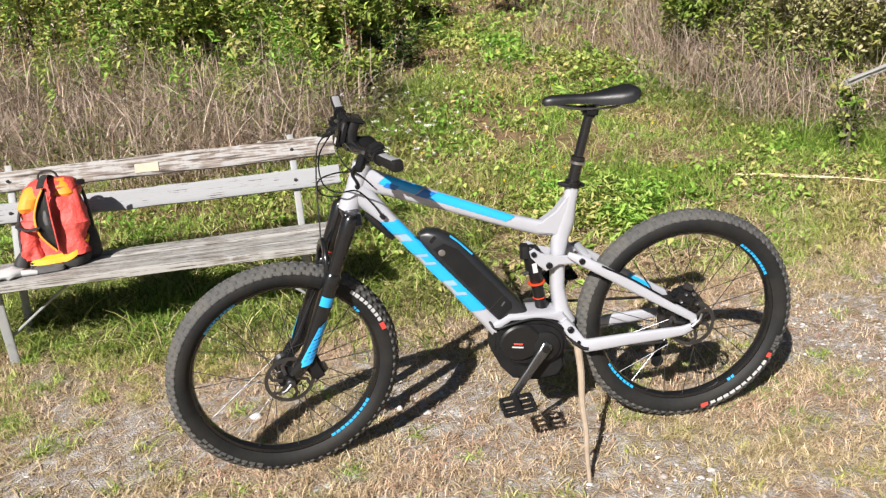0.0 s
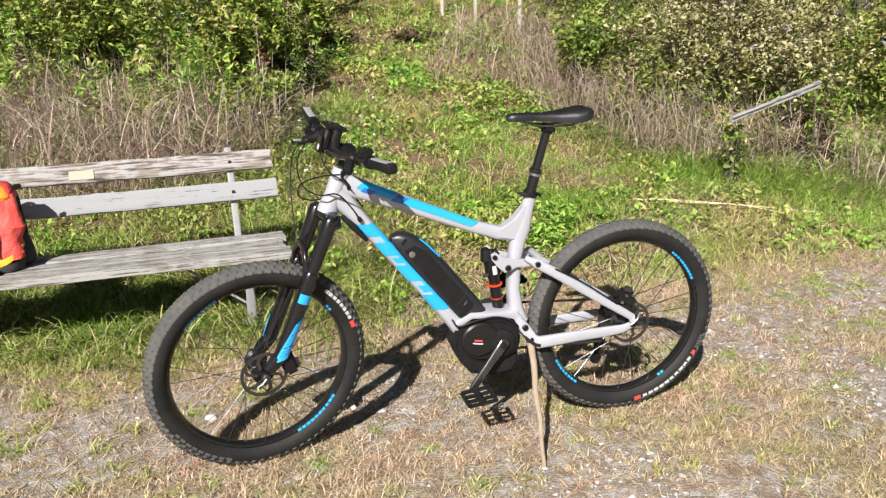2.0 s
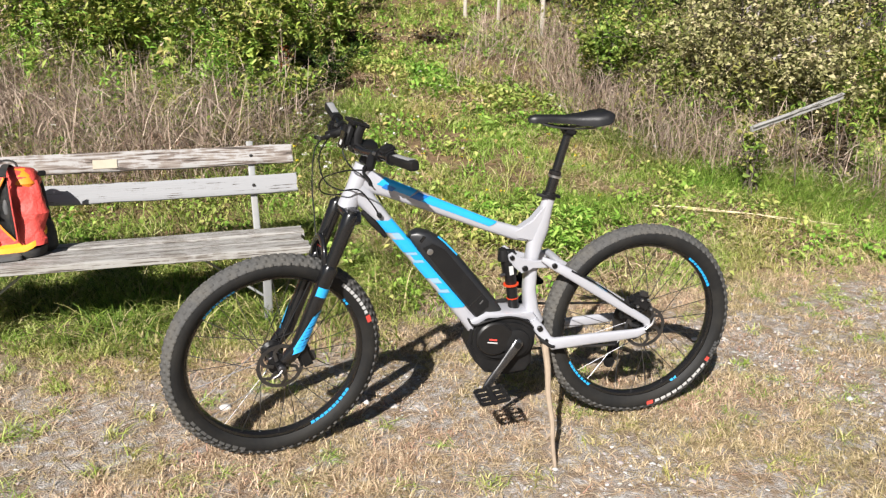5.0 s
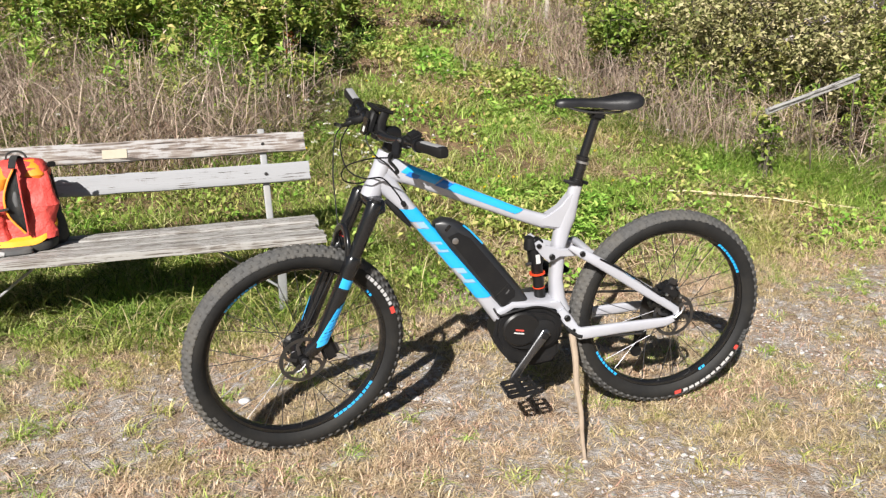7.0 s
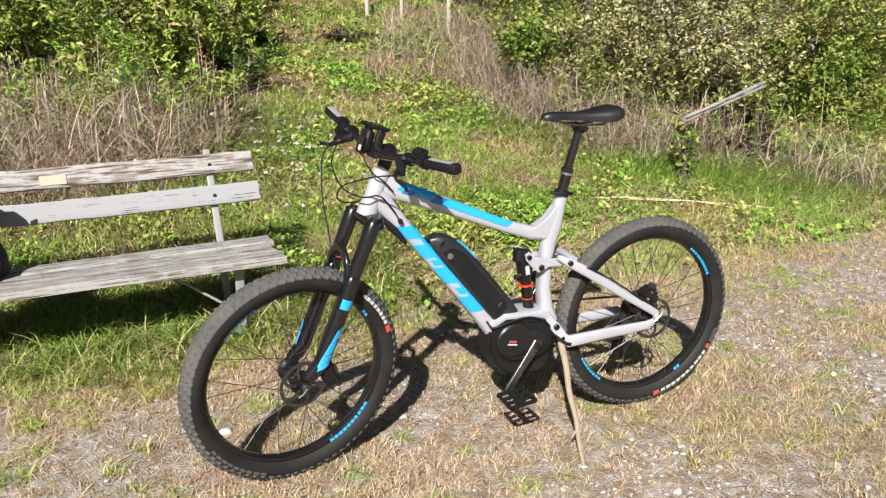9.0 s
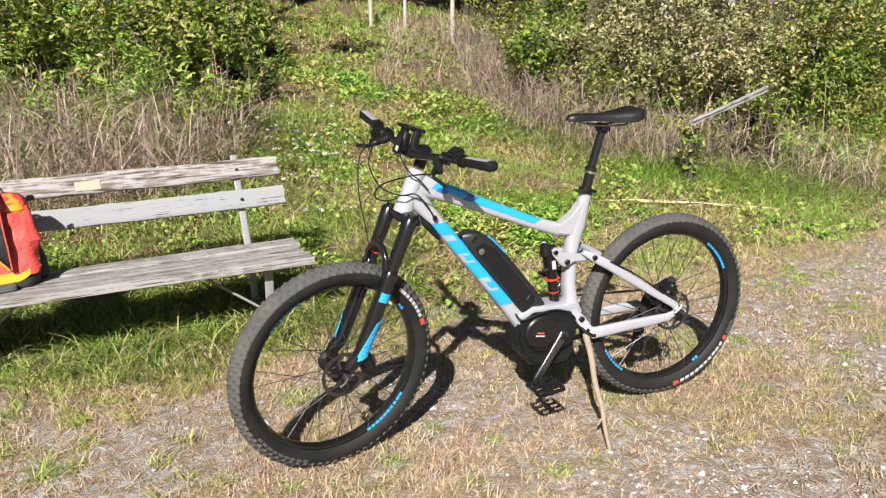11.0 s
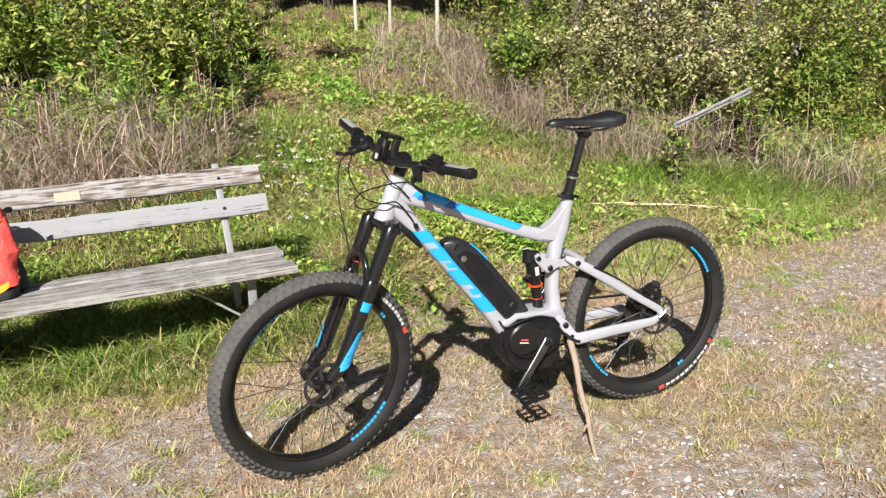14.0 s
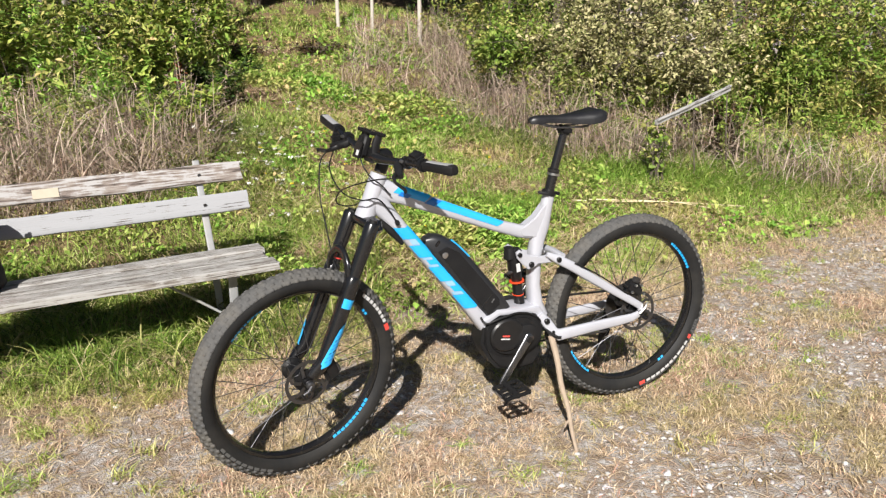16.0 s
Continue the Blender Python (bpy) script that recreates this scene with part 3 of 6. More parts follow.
def bicycle():
    bike = base("mountain_bike", "silver and cyan electric full-suspension mountain bike propped on a stick", "bicycle", BIKE)
    rearw = wheel(bike, pose(0, 0, 0.350), True)
    wheel_prints(rearw, True)
    WF = STEER @ pose(1.222, 0, 0.338)
    frontw = wheel(bike, WF, False)
    wheel_prints(frontw, False)

    # frame
    part("head_tube", sweep([(0.932, 0, 0.932), (0.940, 0, 0.912), (0.962, 0, 0.857), (0.978, 0, 0.818), (0.984, 0, 0.803)], [0.026, 0.027, 0.026, 0.031, 0.031], 20), SILVER, bike)
    tt = part("top_tube", sweep([(0.955, 0, 0.890), (0.915, 0, 0.880), (0.86, 0, 0.857), (0.70, 0, 0.790), (0.54, 0, 0.722), (0.45, 0, 0.690), (0.38, 0, 0.685)],
                                [(0.034, 0.020), (0.033, 0.021), (0.028, 0.022), (0.023, 0.021), (0.020, 0.019), (0.022, 0.018), (0.03, 0.017)], 18, 3.0), SILVER, bike)
    dt = part("down_tube", sweep([(0.962, 0, 0.862), (0.930, 0, 0.828), (0.879, 0, 0.7655), (0.794, 0, 0.658), (0.695, 0, 0.5325), (0.62, 0, 0.436), (0.575, 0, 0.38)],
                                 [(0.036, 0.024), (0.030, 0.025), (0.0225, 0.026), (0.0222, 0.028), (0.0225, 0.029), (0.025, 0.031), (0.030, 0.032)], 20, 3.0), SILVER, bike)
    part("seat_tube", sweep([(0.338, 0, 0.812), (0.350, 0, 0.765), (0.368, 0, 0.70), (0.382, 0, 0.655), (0.392, 0, 0.60), (0.396, 0, 0.50), (0.388, 0, 0.43), (0.375, 0, 0.385)],
                            [(0.019, 0.019), (0.020, 0.019), (0.030, 0.020), (0.026, 0.022), (0.022, 0.026), (0.021, 0.028), (0.024, 0.032), (0.03, 0.038)], 18, 2.6), SILVER, bike)
    gus = slab([(0.350, 0.795), (0.366, 0.772), (0.398, 0.735), (0.440, 0.709), (0.462, 0.702), (0.45, 0.675), (0.38, 0.66)], -0.0188, 0.0188, 0.004)
    part("gusset", gus, SILVER, bike)
    # motor cradle of the frame
    part("motor_bracket", sweep([(0.60, 0, 0.40), (0.55, 0, 0.432), (0.49, 0, 0.428), (0.44, 0, 0.425), (0.40, 0, 0.415), (0.365, 0, 0.37)], [(0.012, 0.04), (0.012, 0.05), (0.011, 0.05), (0.012, 0.05), (0.018, 0.046), (0.016, 0.044)], 14, 4), SILVER, bike)

    # cyan panels on the tubes' sides: bands a little proud of the paint
    def band(tube_a, tube_b, s0, s1, lo, hi, halfw, rad_a, rad_b, material, skew=0.0, name="paint_panel", label="cyan paint panel"):
        A, B = Vector(tube_a), Vector(tube_b)
        t = (B - A).normalized()
        n = Vector((0, 1, 0)).cross(t)
        if n.z < 0:
            n = -n
        bm = bmesh.new()
        rows = []
        for i in range(9):
            s = s0 + (s1 - s0) * i / 8
            row = []
            for j in range(9):
                v = lo + (hi - lo) * j / 8
                ra = rad_a + (rad_b - rad_a) * s
                w = halfw[0] + (halfw[1] - halfw[0]) * s
                k = max(-0.999, min(0.999, v))
                y = w * (1 - abs(k) ** 3) ** (1 / 3) + 0.0016
                row.append(bm.verts.new(A + (B - A) * (s + skew * v) + n * (k * (ra + 0.0012)) + Vector((0, y, 0))))
            rows.append(row)
        for a, b in zip(rows, rows[1:]):
            for j in range(8):
                bm.faces.new((a[j], b[j], b[j + 1], a[j + 1]))
        bmesh.ops.recalc_face_normals(bm, faces=bm.faces[:])
        part(name, bm, material, dt if halfw[0] > 0.025 else tt, label)

    # a thin line of cyan runs on along the upper edge, with blocks hanging from it
    DA, DB = (0.879, 0, 0.7655), (0.620, 0, 0.436)
    HW = (0.026, 0.031)
    band(DA, DB, 0.02, 0.93, 0.42, 0.90, HW, 0.0225, 0.0245, BLUE, 0.02)
    for s0, s1, lo in ((0.01, 0.13, -0.80), (0.20, 0.33, -0.78), (0.36, 0.41, -0.35), (0.44, 0.60, -0.75), (0.66, 0.72, -0.30), (0.76, 0.92, -0.80)):
        band(DA, DB, s0, s1, lo, 0.44, HW, 0.0225, 0.0245, BLUE, 0.05)
    for s0, s1, lo in ((0.135, 0.195, -0.35), (0.333, 0.357, -0.60), (0.413, 0.437, -0.62), (0.603, 0.657, -0.45), (0.723, 0.757, -0.65)):
        band(DA, DB, s0, s1, lo, 0.42, HW, 0.0225, 0.0245, PALEBLUE, 0.05, "paint_panel", "pale blue faded paint panel")
    TA, TB = (0.90, 0, 0.873), (0.54, 0, 0.722)
    band(TA, TB, 0.0, 0.28, 0.10, 0.95, (0.0222, 0.0215), 0.031, 0.024, BLUE, 0.05)
    band(TA, TB, 0.05, 0.14, -0.05, 0.40, (0.0226, 0.0215), 0.031, 0.024, DEEPBLUE, 0.05, "paint_panel", "deep blue paint panel")
    band(TA, TB, 0.285, 0.375, 0.0, 0.80, (0.0222, 0.0205), 0.031, 0.022, DEEPBLUE, 0.07, "paint_panel", "deep blue paint panel")
    band(TA, TB, 0.38, 0.99, 0.0, 0.97, (0.0222, 0.0196), 0.027, 0.020, BLUE, 0.06)

    part("cable_guard", sweep([(0.940, 0.010, 0.790), (0.905, 0.012, 0.752), (0.870, 0.012, 0.708)], [(0.008, 0.010), (0.012, 0.016), (0.006, 0.010)], 12, 3), PLASTIC, dt, "black cable guard under the tube")

    # battery on the down tube
    def on_tube(along, off, y=0.0):
        """A place beside the down tube's upper edge."""
        return (0.879 - 0.624 * along - 0.782 * off, y, 0.800 - 0.782 * along + 0.624 * off)

    bat = part("battery", sweep([on_tube(a, o) for a, o in ((0.128, 0.006), (0.140, 0.016), (0.165, 0.026), (0.205, 0.034), (0.26, 0.0365), (0.38, 0.0365), (0.48, 0.036), (0.56, 0.032))],
                                [(0.010, 0.020), (0.024, 0.029), (0.035, 0.035), (0.044, 0.038), (0.0465, 0.039), (0.0465, 0.039), (0.046, 0.039), (0.040, 0.039)], 24, 3.4), BATTERY, bike, "satin black plastic battery case")
    part("cover_stripe", sweep([on_tube(0.185, 0.0715, 0.024), on_tube(0.215, 0.0765, 0.025), on_tube(0.27, 0.080, 0.026)], (0.003, 0.005), 8, 3), BLUE, bat, "cyan trim line")
    part("side_panel", slab([on_tube(a, o)[::2] for a, o in ((0.175, 0.012), (0.185, 0.045), (0.225, 0.062), (0.46, 0.062), (0.475, 0.05), (0.475, 0.0))], 0.0375, 0.0405, 0.001), PLASTIC, bat)
    part("seam", sweep([on_tube(0.43, 0.002, 0.0402), on_tube(0.425, 0.058, 0.0402)], (0.0016, 0.001), 6), GLOSSBLACK, bat)
    part("catch", box(0.022, 0.004, 0.010, pose(*on_tube(0.155, 0.030, 0.034), 0, 52, 0), 0.002), GLOSSBLACK, bat, "small black release catch")
    part("label", box(0.016, 0.001, 0.005, pose(*on_tube(0.445, 0.042, 0.0412), 0, 52, 0), 0.0003), GREYPRINT, bat, "small grey printed mark")
    part("lock", turned([(0.010, 0), (0.010, 0.003), (0.007, 0.004)], 16, pose(*on_tube(0.20, 0.022, 0.038))), STEEL, bat, "round metal lock")

    # motor
    out = []
    for k in range(40):
        a = 2 * math.pi * k / 40
        c, s = math.cos(a), math.sin(a)
        out.append((0.492 + 0.105 * math.copysign(abs(c) ** 0.8, c) - 0.012 * s, 0.346 + 0.074 * math.copysign(abs(s) ** 0.85, s) + 0.018 * c))
    mot = part("motor", slab(out, -0.06, 0.062, 0.012), PLASTIC, bike, "black plastic motor housing")
    part("motor_disc", turned([(0.062, 0), (0.062, 0.006), (0.056, 0.011), (0.0, 0.012)], 40, pose(0.528, 0.062, 0.358) @ Matrix.Diagonal((1, 1, 0.92, 1))), BLACK, mot)
    part("crank_boss", turned([(0.048, 0), (0.046, 0.008), (0.03, 0.012), (0.0, 0.012)], 32, pose(0.456, 0.062, 0.337)), PLASTIC, mot)
    part("badge", box(0.027, 0.0015, 0.0055, pose(0.536, 0.0745, 0.358, 0, -10, 0), 0.0005), RED, mot, "red badge bar")
    part("badge", box(0.034, 0.0015, 0.005, pose(0.538, 0.0745, 0.348, 0, -10, 0), 0.0005), WHITE, mot, "white badge bar")
    part("skid_plate", slab([(0.60, 0.385), (0.612, 0.33), (0.585, 0.27), (0.55, 0.228), (0.47, 0.210), (0.41, 0.216), (0.385, 0.25), (0.395, 0.33)], -0.05, 0.045, 0.012), PLASTIC, bike)
    part("motor_cable", sweep(bent([(0.612, 0.036, 0.425), (0.596, 0.052, 0.405), (0.55, 0.058, 0.417), (0.48, 0.056, 0.425), (0.42, 0.054, 0.405), (0.37, 0.052, 0.355), (0.335, 0.06, 0.318)]), 0.0035, 8), PLASTIC, bike)

    # cranks, chainring, pedals
    part("chainring", turned([(0.03, -0.062), (0.100, -0.066), (0.104, -0.068), (0.104, -0.072), (0.03, -0.074)], 44, pose(0.456, 0, 0.337)), PLASTIC, bike, "black chain guard ring")
    def crank(s):
        a, b = Vector((0.456, 0.080 * s, 0.337)), Vector((0.456 + 0.106 * s, 0.098 * s, 0.337 - 0.130 * s))
        d = (b - a).normalized()
        arm = sweep([a - d * 0.018, a - d * 0.01, a + d * 0.03, a + (b - a) * 0.5, b - d * 0.01, b + d * 0.012], [(0.010, 0.006), (0.018, 0.009), (0.0155, 0.008), (0.0125, 0.0065), (0.0135, 0.007), (0.008, 0.005)], 12, 3.4)
        arm = part("crank_arm", arm, CRANK, bike, "polished black crank arm")
        part("axle_cap", turned([(0.011, 0), (0.011, 0.004), (0.007, 0.005)], 18, pose(0.456, 0.088 * s, 0.337) @ Matrix.Diagonal((1, s, 1, 1))), BLACK, arm)
        # open platform pedal
        tilt = pose(b.x, b.y + s * 0.062, b.z, 0, 6, 0)
        pedal = part("pedal", turned([(0.009, -0.062), (0.009, -0.03), (0.012, -0.02), (0.011, 0.045)], 14, tilt), PLASTIC, bike, "open black platform pedal")
        for px in (-0.044, 0.044):
            part("side_bar", box(0.011, 0.092, 0.015, tilt @ pose(px, 0, 0), 0.003), PLASTIC, pedal)
        for py in (-0.045, -0.012, 0.018, 0.046):
            part("cross_bar", box(0.092, 0.009, 0.013, tilt @ pose(0, py, 0), 0.003), PLASTIC, pedal)
        for px in (-0.044, 0.044):
            for py in (-0.04, -0.01, 0.02, 0.044):
                part("pin", sweep([(px, py, 0.006), (px, py, 0.0115)], 0.0018, 6, lateral=(0, 1, 0)), DARKSTEEL, pedal, "", tilt)
        part("reflector", box(0.004, 0.05, 0.009, tilt @ pose(0.0505, 0.0, 0), 0.001), STEEL, pedal, "clear pedal reflector")
    crank(1)
    crank(-1)
    # chain run on the far side
    part("chain", sweep([(0.456, -0.066, 0.425), (0.25, -0.064, 0.408), (0.02, -0.055, 0.395)], (0.004, 0.003), 6, 4), DARKSTEEL, bike)
    part("chain_return", sweep([(0.44, -0.066, 0.252), (0.25, -0.062, 0.245), (0.045, -0.055, 0.238)], (0.004, 0.003), 6, 4), DARKSTEEL, bike)

    # rear triangle, both sides
    for s in (1, -1):
        cs = part("chainstay", sweep([(0.392, 0.045 * s, 0.402), (0.372, 0.052 * s, 0.372), (0.347, 0.060 * s, 0.334), (0.328, 0.066 * s, 0.322), (0.29, 0.070 * s, 0.325), (0.20, 0.074 * s, 0.331), (0.10, 0.076 * s, 0.334), (0.035, 0.077 * s, 0.337), (-0.004, 0.077 * s, 0.350)],
                                     [(0.012, 0.008), (0.018, 0.010), (0.018, 0.011), (0.021, 0.011), (0.020, 0.011), (0.0185, 0.010), (0.0175, 0.009), (0.015, 0.008), (0.010, 0.006)], 14, 3.2), SILVER, bike)
        bolt(0.374, 0.064 * s, 0.378, 0.010, cs)
        bolt(0.352, 0.071 * s, 0.338, 0.005, cs)
        if s == 1:
            part("chainstay_guard", sweep([(0.392, 0.049, 0.372), (0.365, 0.066, 0.336), (0.34, 0.074, 0.318), (0.325, 0.076, 0.315)], (0.006, 0.004), 8, 3), PLASTIC, cs)
        ss = part("seatstay", sweep([(0.372, 0.048 * s, 0.612), (0.338, 0.058 * s, 0.594), (0.28, 0.066 * s, 0.56), (0.20, 0.070 * s, 0.507), (0.10, 0.074 * s, 0.440), (0.03, 0.077 * s, 0.395), (0.004, 0.078 * s, 0.378), (-0.004, 0.078 * s, 0.352)],
                                    [(0.008, 0.007), (0.015, 0.010), (0.0165, 0.010), (0.016, 0.010), (0.014, 0.009), (0.013, 0.009), (0.013, 0.008), (0.010, 0.006)], 14, 3.2), SILVER, bike)
        if s == -1:
            part("paint_panel", box(0.080, 0.003, 0.016, pose(0.122, -0.0615, 0.456, 0, -33.5, 0), 0.001), BLUE, ss, "cyan paint panel")
        plate = slab([(0.484, 0.630), (0.480, 0.612), (0.458, 0.585), (0.436, 0.566), (0.418, 0.570), (0.40, 0.580), (0.345, 0.578), (0.325, 0.590), (0.335, 0.606), (0.40, 0.606), (0.45, 0.622), (0.47, 0.638)], *((0.033, 0.045) if s > 0 else (-0.045, -0.033)), 0.003)
        rk = part("rocker_link", plate, SILVER, bike, "silver forged rocker link")
        bolt(0.472, 0.046 * s, 0.622, 0.008, rk)
        bolt(0.428, 0.046 * s, 0.583, 0.010, rk)
        bolt(0.336, 0.069 * s, 0.593, 0.009, ss)
        bolt(0.0, 0.084 * s, 0.352, 0.011, cs, BLACK)
    part("seatstay_bridge", sweep([(0.318, -0.06, 0.60), (0.322, 0, 0.606), (0.318, 0.06, 0.60)], (0.01, 0.012), 12, 3, lateral=(1, 0, 0)), SILVER, bike)

    # shock with piggyback can
    sh = part("rear_shock", sweep([(0.474, 0, 0.634), (0.472, 0, 0.618), (0.470, 0, 0.60), (0.463, 0, 0.555), (0.461, 0, 0.545), (0.455, 0, 0.50), (0.446, 0, 0.435)], [0.013, 0.024, 0.025, 0.025, 0.019, 0.018, 0.018], 18), BLACK, bike, "black air shock with coloured rings")
    part("shock_can", sweep([(0.492, 0.004, 0.640), (0.488, 0.004, 0.61), (0.474, 0.004, 0.612), (0.45, 0, 0.628)], [(0.012, 0.018), (0.02, 0.022), (0.018, 0.022), (0.01, 0.012)], 14, 3), PLASTIC, sh)
    part("label", box(0.014, 0.002, 0.03, pose(0.466, 0.0253, 0.572, 0, 8, 0), 0.0004), WHITE, sh, "white paper label")
    part("ring", sweep([(0.4582, 0, 0.5195), (0.4577, 0, 0.5150)], 0.0255, 20), ORANGE, sh, "orange-red anodised ring")
    part("ring", sweep([(0.4515, 0, 0.4715), (0.4512, 0, 0.4685)], 0.0195, 20), ORANGE, sh, "orange travel ring")
    part("valve", sweep([(0.482, 0.01, 0.555), (0.50, 0.012, 0.552)], 0.006, 10), DARKSTEEL, sh)

    # rear brake, cassette, changer
    cal = part("brake_caliper", box(0.074, 0.036, 0.040, pose(0.030, 0.066, 0.443, 0, -30, 0), 0.009), PLASTIC, bike, "black rear brake caliper")
    part("caliper_body", box(0.052, 0.030, 0.050, pose(0.060, 0.050, 0.402, 0, -20, 0), 0.008), BLACK, cal)
    part("caliper_bracket", slab([(-0.012, 0.452), (0.004, 0.470), (0.030, 0.474), (0.052, 0.462), (0.030, 0.425), (-0.008, 0.400)], 0.046, 0.056, 0.002), BLACK, cal)
    part("pad_fins", box(0.030, 0.012, 0.020, pose(0.012, 0.060, 0.470, 0, -25, 0), 0.003), DARKSTEEL, cal, "dark finned brake pads")
    part("hose_fitting", sweep([(0.062, 0.078, 0.456), (0.082, 0.080, 0.470)], 0.005, 10), BLACK, cal)
    for bx, bz in ((0.006, 0.455), (0.044, 0.436), (-0.004, 0.424), (0.030, 0.458)):
        bolt(bx, 0.086, bz, 0.0048, cal, STEEL)
    cas = bmesh.new()
    cas = part("cassette", turned([(0.02, -0.02), (0.032, -0.022), (0.030, -0.05), (0.02, -0.052)], 24, pose(0, 0, 0.350), cas), BLACK, bike, "stack of dark steel sprockets")
    for i, r in enumerate((0.078, 0.070, 0.062, 0.054, 0.048, 0.043, 0.038)):
        y = -0.022 - 0.0045 * i
        part("sprocket", turned([(0.028, y), (r, y), (r, y - 0.002), (0.028, y - 0.002)], 36, pose(0, 0, 0.350)), DARKSTEEL, cas)
    der = part("derailleur", sweep([(0.01, -0.085, 0.34), (0.02, -0.09, 0.29), (0.045, -0.08, 0.235), (0.055, -0.075, 0.19), (0.06, -0.07, 0.165)], [(0.014, 0.01), (0.018, 0.014), (0.014, 0.008), (0.012, 0.006), (0.016, 0.006)], 12, 3), BLACK, bike, "black rear derailleur")
    for x, z in ((0.047, 0.235), (0.06, 0.17)):
        part("jockey_wheel", turned([(0.006, -0.004), (0.02, -0.004), (0.02, 0.004), (0.006, 0.004)], 20, pose(x, -0.063, z)), PLASTIC, der)
    sp = bmesh.new()
    sweep([(0.01, 0.088, 0.352), (-0.012, 0.09, 0.37), (-0.02, 0.09, 0.392)], (0.004, 0.004), 8, 2, bm=sp)
    part("axle_lever", sp, STEEL, bike, "small steel axle lever")

    # seat post and saddle
    part("seat_clamp", sweep([(0.343, 0, 0.800), (0.338, 0, 0.817)], (0.024, 0.023), 20), BLACK, bike)
    part("clamp_lever", sweep([(0.352, 0.022, 0.808), (0.368, 0.016, 0.812), (0.384, 0.004, 0.815)], [(0.006, 0.005), (0.007, 0.006), (0.004, 0.004)], 10, 3), BLACK, bike)
    part("clamp_bolt", sweep([(0.322, -0.018, 0.806), (0.314, 0.020, 0.806)], 0.006, 10, lateral=(0, 0, 1)), BLACK, bike)
    post = part("seat_post", sweep([(0.341, 0, 0.806), (0.324, 0, 0.872), (0.3235, 0, 0.876), (0.3225, 0, 0.886), (0.321, 0, 0.888), (0.287, 0, 1.006)], [0.0170, 0.0172, 0.0205, 0.0205, 0.0142, 0.0138], 20), GLOSSBLACK, bike, "black telescopic seat post")
    part("collar", sweep([(0.3250, 0, 0.866), (0.3235, 0, 0.873)], 0.0215, 20), STEEL, post, "bright metal collar line")
    part("post_head", box(0.044, 0.044, 0.030, pose(0.286, 0, 1.013, 0, -14, 0), 0.008), BLACK, post)
    saddle = bmesh.new()
    rows = []
    #        x      half width  top    thickness
    secs = [(0.419, 0.010, 1.056, 0.016), (0.412, 0.017, 1.063, 0.025), (0.395, 0.020, 1.066, 0.029), (0.35, 0.021, 1.065, 0.027), (0.30, 0.025, 1.064, 0.030),
            (0.255, 0.037, 1.067, 0.040), (0.21, 0.053, 1.073, 0.049), (0.18, 0.060, 1.077, 0.048), (0.162, 0.057, 1.076, 0.038), (0.151, 0.044, 1.070, 0.022)]
    for x, w, top, th in secs:
        th *= 0.86
        row = []
        for k in range(17):
            a = math.pi * k / 16
            c, s = math.cos(a), math.sin(a)
            y = w * math.copysign(abs(c) ** 0.8, c)
            dip = -0.005 * math.exp(-(y / 0.012) ** 2) if x < 0.33 else 0
            row.append(saddle.verts.new((x, y, top - th + th * max(0, s) ** 0.55 + dip)))
        for k in range(1, 8):
            y = -w * (1 - 2 * k / 8) * 0.93
            row.append(saddle.verts.new((x, y, top - th + 0.006)))
        rows.append(row)
    for a, b in zip(rows, rows[1:]):
        for k in range(len(a)):
            saddle.faces.new((a[k], a[(k + 1) % len(a)], b[(k + 1) % len(a)], b[k]))
    saddle.faces.new(rows[0])
    saddle.faces.new(list(reversed(rows[-1])))
    bmesh.ops.recalc_face_normals(saddle, faces=saddle.faces[:])
    sd = part("saddle", saddle, VINYL, bike, "black vinyl saddle with a pointed nose")
    for s in (1, -1):
        part("rail", sweep(bent([(0.392, 0.010 * s, 1.046), (0.362, 0.018 * s, 1.034), (0.31, 0.022 * s, 1.024), (0.24, 0.024 * s, 1.022), (0.212, 0.030 * s, 1.026), (0.19, 0.036 * s, 1.046)], 5), 0.0035, 8), DARKSTEEL, sd, "thin saddle rail")

    # fork, turned with the bars
    crown = part("fork_crown", sweep([(0.982, -0.075, 0.776), (0.984, -0.06, 0.792), (0.985, 0, 0.797), (0.984, 0.06, 0.792), (0.982, 0.075, 0.776)], [(0.012, 0.016), (0.02, 0.024), (0.018, 0.026), (0.02, 0.024), (0.012, 0.016)], 14, 3, lateral=(1, 0, 0)), GLOSSBLACK, bike, "black fork crown", STEER)
    AX = Vector((0.391, 0, -0.9205))
    off = Vector((0.9205, 0, 0.391)) * 0.022
    for s in (1, -1):
        o = Vector((0.987, 0.064 * s, 0.80)) + off * 0.3
        part("stanchion", sweep([o - AX * 0.004, o + AX * 0.004, o + AX * 0.05, o + AX * 0.20], [0.019, 0.0235, 0.0225, 0.0185], 18), GLOSSBLACK, bike, "black fork stanchion", STEER)
        part("stanchion_cap", sweep([o - AX * 0.012, o - AX * 0.002], 0.0135, 16), BLACK, bike, "", STEER)
        low = part("fork_lower", sweep([o + AX * 0.165, o + AX * 0.175, o + AX * 0.20, o + AX * 0.33, o + AX * 0.44, o + AX * 0.475 + off * 0.6, o + AX * 0.50 + off * 1.0],
                                       [0.0185, 0.0245, 0.0235, 0.0225, 0.0215, (0.022, 0.019), (0.018, 0.012)], 20, 2.3), GLOSSBLACK, bike, "black fork lower leg", STEER)
